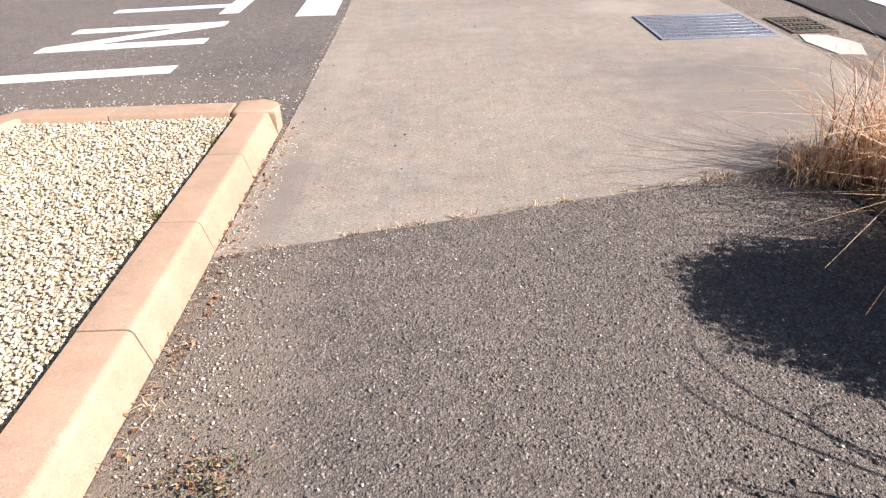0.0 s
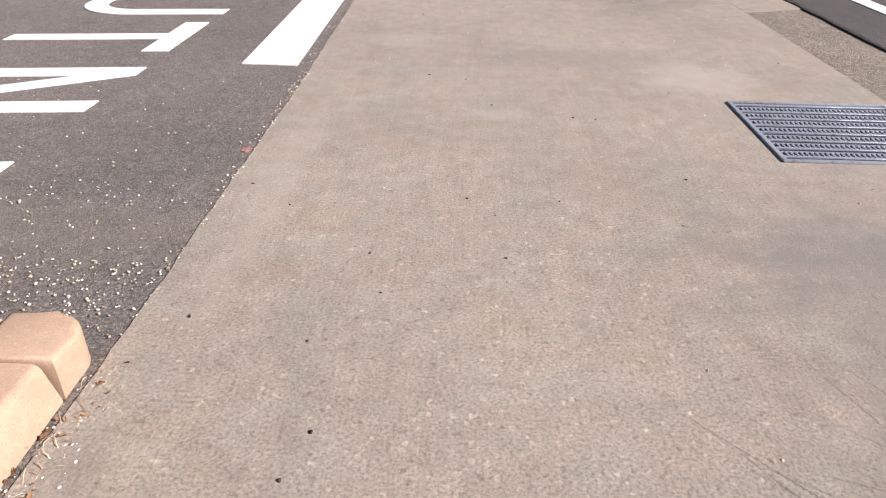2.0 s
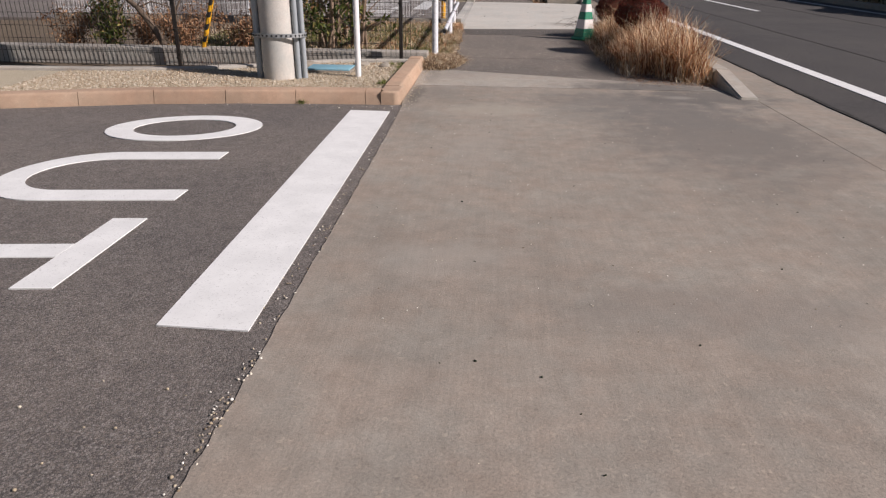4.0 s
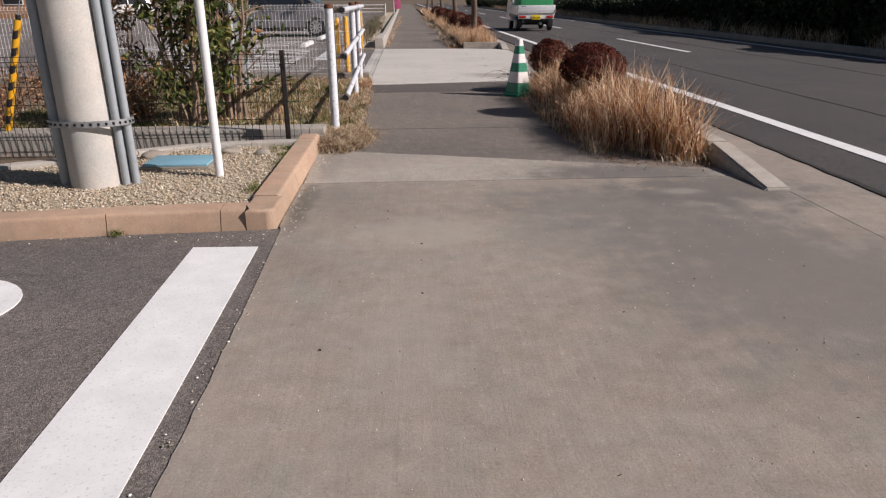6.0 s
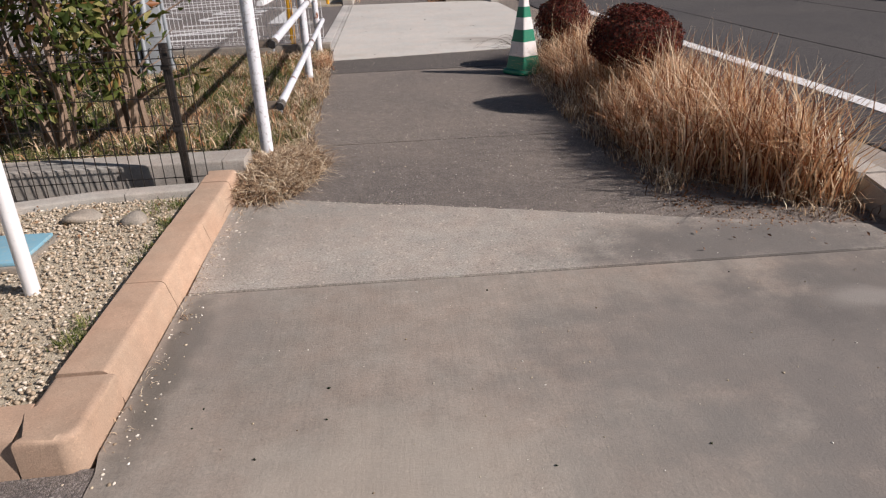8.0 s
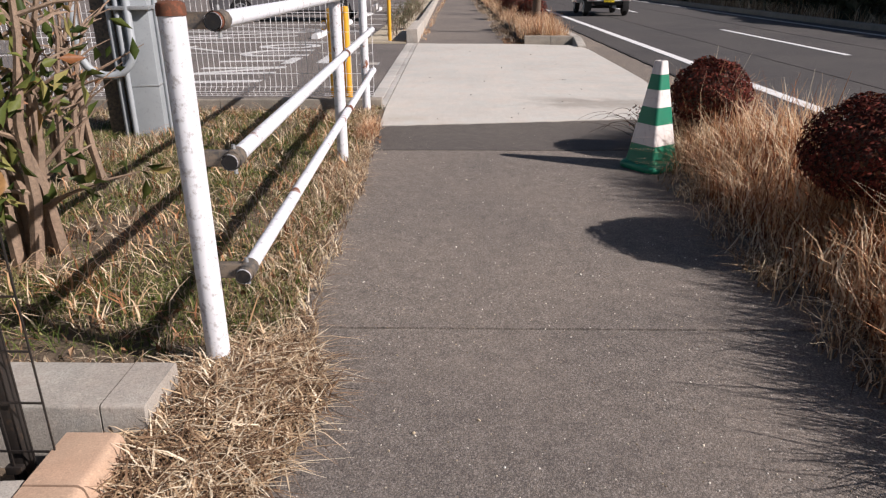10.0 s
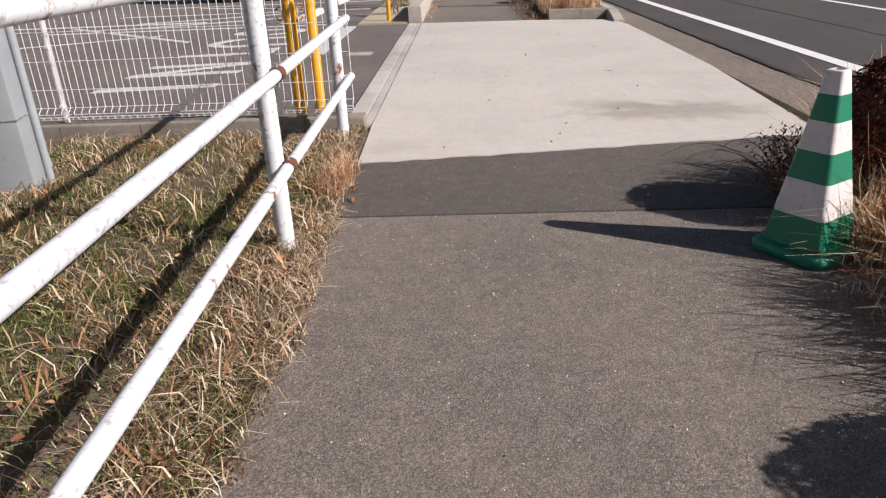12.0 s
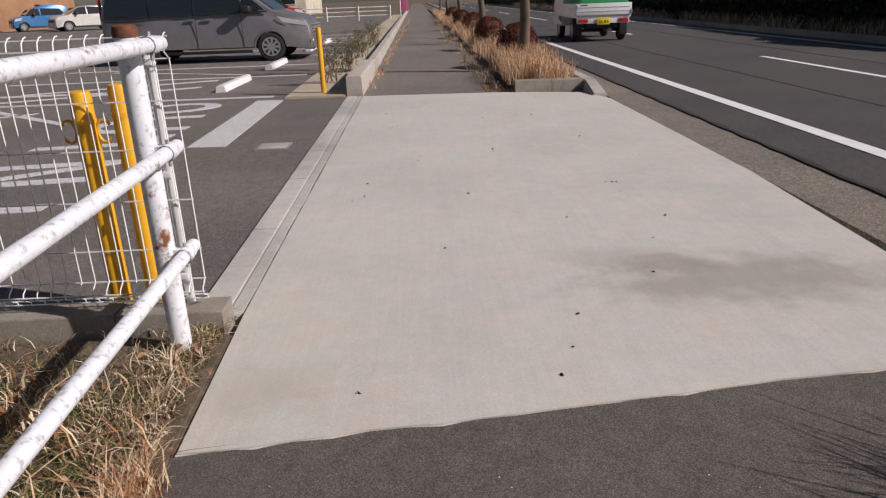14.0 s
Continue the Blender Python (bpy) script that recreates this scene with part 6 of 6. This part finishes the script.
def twigs(name, x, y, z, count, reach, rise, seed, label, r=0.0022, way=None, spread=3.2):
    """Bare arching twigs from one root."""
    root = thing(name, label, "plant", x, y, z)
    rnd = random.Random(seed)
    for k in range(count):
        a = (way if way is not None else 0) + rnd.uniform(-spread, spread)
        l, h = reach * rnd.uniform(0.5, 1.0), rise * rnd.uniform(0.5, 1.0)
        c = Vector((math.cos(a), math.sin(a), 0))
        o = Vector((-c.y, c.x, 0)) * rnd.uniform(-0.12, 0.12)
        pts = [c * (0.03 * rnd.random()), c * l * 0.3 + Vector((0, 0, h * 0.7)), c * l * 0.65 + o + Vector((0, 0, h)), c * l + o * 2 + Vector((0, 0, h * rnd.uniform(0.4, 0.9)))]
        fine = []
        for i in range(13):
            f = i / 12
            g = 1 - f
            fine.append(pts[0] * g ** 3 + pts[1] * 3 * g * g * f + pts[2] * 3 * g * f * f + pts[3] * f ** 3)
        bm = bmesh.new()
        tube(bm, fine, r, 5, radii=[r * (1.4 - 0.9 * i / len(fine)) for i in range(len(fine))])
        part("twig", bm, m_bark, root)
    return root


twigs("bare_twigs", 1.5, 16.6, 0.0, 18, 0.6, 0.42, 4, "bare arching twigs sprouting beside the cone", 0.0016, way=2.6, spread=1.0)
twigs("bare_twigs", 1.8, 0.6, 0.0, 30, 0.75, 0.75, 6, "bare arching twigs beside the coarse walkway", 0.004, way=2.6, spread=1.5)


def shrub(name, x, y, label, stems, height, spread, leaves, size, material, seed, low=0.15, bare=0.0, thick=0.016):
    """A loose shrub: forked stems, with leaves along the outer twigs."""
    root = thing(name, label, "shrub", x, y, 0.0)
    rnd = random.Random(seed)
    spots = []
    for k in range(stems):
        wood = bmesh.new()
        a = rnd.uniform(0, 2 * math.pi)
        foot = Vector((rnd.uniform(-0.12, 0.12), rnd.uniform(-0.1, 0.1), -0.02))
        tip = Vector((math.cos(a) * spread * rnd.uniform(0.2, 1), math.sin(a) * spread * 0.7 * rnd.uniform(0.2, 1), height * rnd.uniform(0.7, 1.0)))
        stem = [foot.lerp(tip, f) + Vector((rnd.uniform(-0.05, 0.05), rnd.uniform(-0.05, 0.05), 0)) * (1 if f > 0 else 0) for f in (0, 0.2, 0.4, 0.6, 0.8, 1.0)]
        tube(wood, stem, thick, 6, radii=[thick * (1.25 - f) for f in (0, 0.2, 0.4, 0.6, 0.8, 1.0)])
        for j in range(7):
            f = rnd.uniform(0.15, 0.95)
            i = min(4, int(f * 5))
            base = stem[i].lerp(stem[i + 1], f * 5 - i)
            b = rnd.uniform(0, 2 * math.pi)
            end = base + Vector((math.cos(b), math.sin(b), rnd.uniform(0.1, 1.0))) * rnd.uniform(0.15, 0.4) * height / 1.6
            mid = base.lerp(end, 0.5) + Vector((0, 0, 0.02))
            tube(wood, [base, mid, end], 0.004, 5, radii=[thick * 0.45, thick * 0.3, 0.0015])
            for q in range(8):
                spots.append(base.lerp(end, rnd.uniform(0.2, 1.1)))
        part("stem", wood, m_twig, root, "brown woody stem")
    spots = np.array([s[:] for s in spots if s.z > low])
    if leaves:
        c = spots[rng.integers(0, len(spots), leaves)] + rng.normal(scale=0.05, size=(leaves, 3))
        leaf_cloud("crown", c, size, material, root, aspect=0.42, droop=0.4)
    return root


shrub("evergreen_shrub", -2.35, 13.85, "leafy evergreen shrub with yellowing leaves behind the fence", 13, 1.9, 0.5, 1500, 0.095, m_ever, 2)
shrub("evergreen_shrub", -1.95, 14.25, "leafy evergreen shrub with thick stems behind the fence", 9, 2.0, 0.35, 520, 0.095, m_ever, 5, thick=0.026)
shrub("evergreen_shrub", -3.1, 13.9, "browned evergreen shrub behind the fence", 7, 1.5, 0.45, 800, 0.07, m_litter, 31)
shrub("evergreen_shrub", -5.3, 13.7, "dense dark evergreen shrub behind the fence", 9, 0.8, 0.4, 1600, 0.055, m_ever, 12, 0.1)
bare = thing("bare_tree", "bare forked grey-brown tree behind the dark fence", "tree", -4.34, 13.45, 0.0)
FORKS = (
    ([(-0.02, -0.05, -0.05), (-0.17, -0.05, 0.28), (-0.39, -0.05, 0.59), (-0.79, -0.05, 0.95), (-0.95, 0.0, 1.3), (-1.0, 0.1, 2.0)], 0.036),
    ([(0.04, 0.05, -0.05), (0.07, 0.05, 0.35), (0.04, 0.05, 0.77), (-0.19, 0.05, 1.17), (-0.35, 0.1, 2.0)], 0.036),
    ([(0.04, 0.055, 0.75), (0.06, 0.06, 1.17), (0.15, 0.1, 2.1)], 0.024),
    ([(-0.39, -0.05, 0.58), (-0.2, -0.03, 0.66), (0.02, 0.0, 0.6)], 0.011),
    ([(-0.79, -0.05, 0.94), (-1.15, 0.0, 1.05), (-1.5, 0.0, 1.4)], 0.016),
    ([(-0.6, -0.05, 0.78), (-0.7, -0.02, 1.1), (-0.6, 0.05, 1.6)], 0.011),
    ([(0.05, 0.05, 0.5), (0.25, 0.06, 0.85), (0.32, 0.1, 1.5)], 0.011),
)
for points, r in FORKS:
    bm = tube(bmesh.new(), points, r, 9, radii=[r * (1.25 - 0.75 * i / (len(points) - 1)) for i in range(len(points))])
    for v in bm.verts:
        v.co += Vector((noise.noise(v.co * 9), noise.noise(v.co * 9 + Vector((4, 0, 0))), 0)) * r * 0.4
    part("limb", bm, m_bark, bare)
for k in range(16):
    rnd = random.Random(300 + k)
    points = FORKS[k % 3][0]
    i = rnd.randrange(1, len(points) - 1)
    root_at = Vector(points[i])
    tip = root_at + Vector((rnd.uniform(-0.5, 0.5), rnd.uniform(-0.2, 0.2), rnd.uniform(0.2, 0.7)))
    part("twig", tube(bmesh.new(), [root_at, root_at.lerp(tip, 0.5) + Vector((0.04, 0, -0.03)), tip], 0.005, 5, radii=[0.007, 0.005, 0.002]), m_twig, bare)
leaner = thing("leaning_tree", "leaning bare brown tree beside the service column", "tree", -2.95, 17.42, 0)
bole = [Vector((0, 0, -0.05)), Vector((0.1, 0, 0.35)), Vector((0.3, 0.02, 0.9)), Vector((0.57, 0, 1.55)), Vector((0.85, 0.05, 2.4))]
part("trunk", tube(bmesh.new(), bole, 0.055, 12, radii=[0.075, 0.06, 0.055, 0.05, 0.04]), m_bark, leaner)
for k in range(9):
    f = 0.25 + 0.08 * k
    base = bole[1].lerp(bole[4], f)
    tip = base + Vector((math.cos(k * 2.1) * 0.35, math.sin(k * 2.1) * 0.3, 0.35 + 0.05 * (k % 3)))
    part("limb", tube(bmesh.new(), [base, base.lerp(tip, 0.5) + Vector((0.03, 0, 0.05)), tip], 0.012, 6, radii=[0.016, 0.01, 0.004]), m_bark, leaner)
shrub("bare_shrub", -2.45, 15.6, "bare tangled twigs beside the service column", 9, 1.6, 0.4, 60, 0.05, m_litter, 25, thick=0.02)
shrub("hedge_scrub", -3.4, 15.0, "low brown scrub behind the fence", 10, 0.55, 0.6, 900, 0.04, m_litter, 41, 0.05, thick=0.01)
shrub("hedge_scrub", -4.9, 15.2, "low brown scrub behind the fence", 10, 0.55, 0.8, 900, 0.04, m_litter, 43, 0.05, thick=0.01)
for k, (x, y) in enumerate(((-5.9, 13.75), (-5.0, 13.9), (-4.2, 13.6), (-3.5, 13.7), (-2.9, 14.1))):
    shrub("hedge_scrub", x, y, "low dense brown scrub behind the dark fence", 9, 0.5, 0.45, 1500, 0.04, m_litter, 90 + k, 0.02, thick=0.008)
for k in range(7):
    shrub("bed_shrub", -1.45 + 0.1 * (k % 2), 27.0 + 1.7 * k, "small grey-green shrub in the bed by the kerb wall", 8, 0.75 - 0.04 * (k % 3), 0.3, 420, 0.035, m_greyleaf, 50 + k, 0.12, thick=0.008)


def street_tree(x, y, r, seed, label):
    """A bare street tree: leaning trunk, limbs and branches."""
    root = thing("street_tree", label, "tree", x, y, 0.0, group="street trees")
    rnd = random.Random(seed)
    trunk = [Vector((0.06 * math.sin(z * 1.7 + seed), 0.05 * math.cos(z * 1.3), z)) for z in (-0.1, 0.05, 0.4, 0.9, 1.5, 2.2)]
    bm = tube(bmesh.new(), trunk, r, 14, radii=[r * 1.4, r * 1.2, r, r * 0.92, r * 0.85, r * 0.75])
    for v in bm.verts:
        v.co += Vector((noise.noise(v.co * 6), noise.noise(v.co * 6 + Vector((3, 3, 3))), 0)) * r * 0.25
    part("trunk", bm, m_bark, root)
    for k in range(6):
        a = k * 1.05 + rnd.uniform(-0.3, 0.3)
        foot = trunk[-1] - Vector((0, 0, 0.15 * (k % 3)))
        c = Vector((math.cos(a), math.sin(a), 0))
        pts = [foot, foot + c * 0.3 + Vector((0, 0, 0.5)), foot + c * 0.6 + Vector((0, 0, 1.2)), foot + c * 0.8 + Vector((0, 0, 2.0))]
        limb = bmesh.new()
        tube(limb, pts, r * 0.4, 8, radii=[r * 0.5, r * 0.36, r * 0.24, r * 0.08])
        for j in range(7):
            s = pts[1].lerp(pts[3], rnd.uniform(0, 1))
            e = s + Vector((rnd.uniform(-0.5, 0.5), rnd.uniform(-0.5, 0.5), rnd.uniform(0.3, 0.9)))
            tube(limb, [s, s.lerp(e, 0.5) + Vector((0.03, 0, 0)), e], 0.012, 5, radii=[0.018, 0.011, 0.004])
        part("limb", limb, m_bark, root)


for k, (x, y) in enumerate(north_way(((1.76, 27.95), (1.74, 35.6), (1.75, 45), (1.75, 56), (1.75, 67)))):
    street_tree(x, y, 0.095, k, "bare street tree rising from dry grass")

shrub("low_shrub", 1.62, 16.72, "low sprawling dark shrub with reddish leaves beside the cone", 12, 0.36, 0.34, 900, 0.024, m_red_leaf, 61, 0.02, thick=0.006)

# the hedge beyond the road
k = 60000
y = np.where(rng.uniform(size=k) < 0.75, rng.uniform(12, 55, k), rng.uniform(55, 130, k))


def hedge_top(v):
    # The two narrow bumps are added to cast shadow tongues on the road.
    return 1.02 + 0.22 * noise.noise(Vector((0, v * 0.35, 0))) + 0.25 * noise.noise(Vector((4, v * 1.4, 0))) + 0.5 * math.exp(-((v - 31) / 1.6) ** 2) + 0.6 * math.exp(-((v - 22.5) / 1.2) ** 2) + 0.45 * min(1.0, max(0.0, (42 - v) / 6))


u = rng.uniform(0, 1, k)
z = np.array([hedge_top(v) for v in y]) * np.sqrt(u)
x = 11.0 - 0.0138 * (y - 10) + rng.uniform(0, 1, k) ** 2 * 0.9 - 0.25 * np.sin(np.pi * u) + rng.normal(scale=0.07, size=k)
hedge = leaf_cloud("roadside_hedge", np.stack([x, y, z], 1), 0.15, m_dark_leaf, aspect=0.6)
tagged(hedge, "dense shade-coloured hedge along the far side of the road", "hedge", kind="stuff")
# Opaque core added so that sunlight does not leak through the sparse leaves.
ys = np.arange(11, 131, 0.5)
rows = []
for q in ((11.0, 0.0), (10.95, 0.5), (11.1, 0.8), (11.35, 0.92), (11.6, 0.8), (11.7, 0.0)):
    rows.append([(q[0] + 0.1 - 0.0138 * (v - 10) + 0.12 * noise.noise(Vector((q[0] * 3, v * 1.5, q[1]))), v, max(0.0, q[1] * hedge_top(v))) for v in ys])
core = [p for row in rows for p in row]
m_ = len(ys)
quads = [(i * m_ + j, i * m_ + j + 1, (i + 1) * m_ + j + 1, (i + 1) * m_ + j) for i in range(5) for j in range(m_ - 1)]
tagged(raw("hedge_core", core, quads, m_dark_leaf), "opaque mass added inside the hedge to block sun", "hedge", kind="stuff")
bm = bmesh.new()
for yy in np.arange(12, 110, 1.1):
    xx = 11.3 - 0.0138 * (yy - 10) + 0.2 * math.sin(yy * 3)
    tube(bm, [(xx, yy, 0), (xx + 0.05, yy + 0.05, 0.7), (xx + 0.1, yy - 0.1, 1.3)], 0.03, 6, radii=[0.04, 0.03, 0.012])
tagged(link("hedge_stems", bm, m_bark), "dark woody stems inside the hedge", "hedge", kind="stuff")
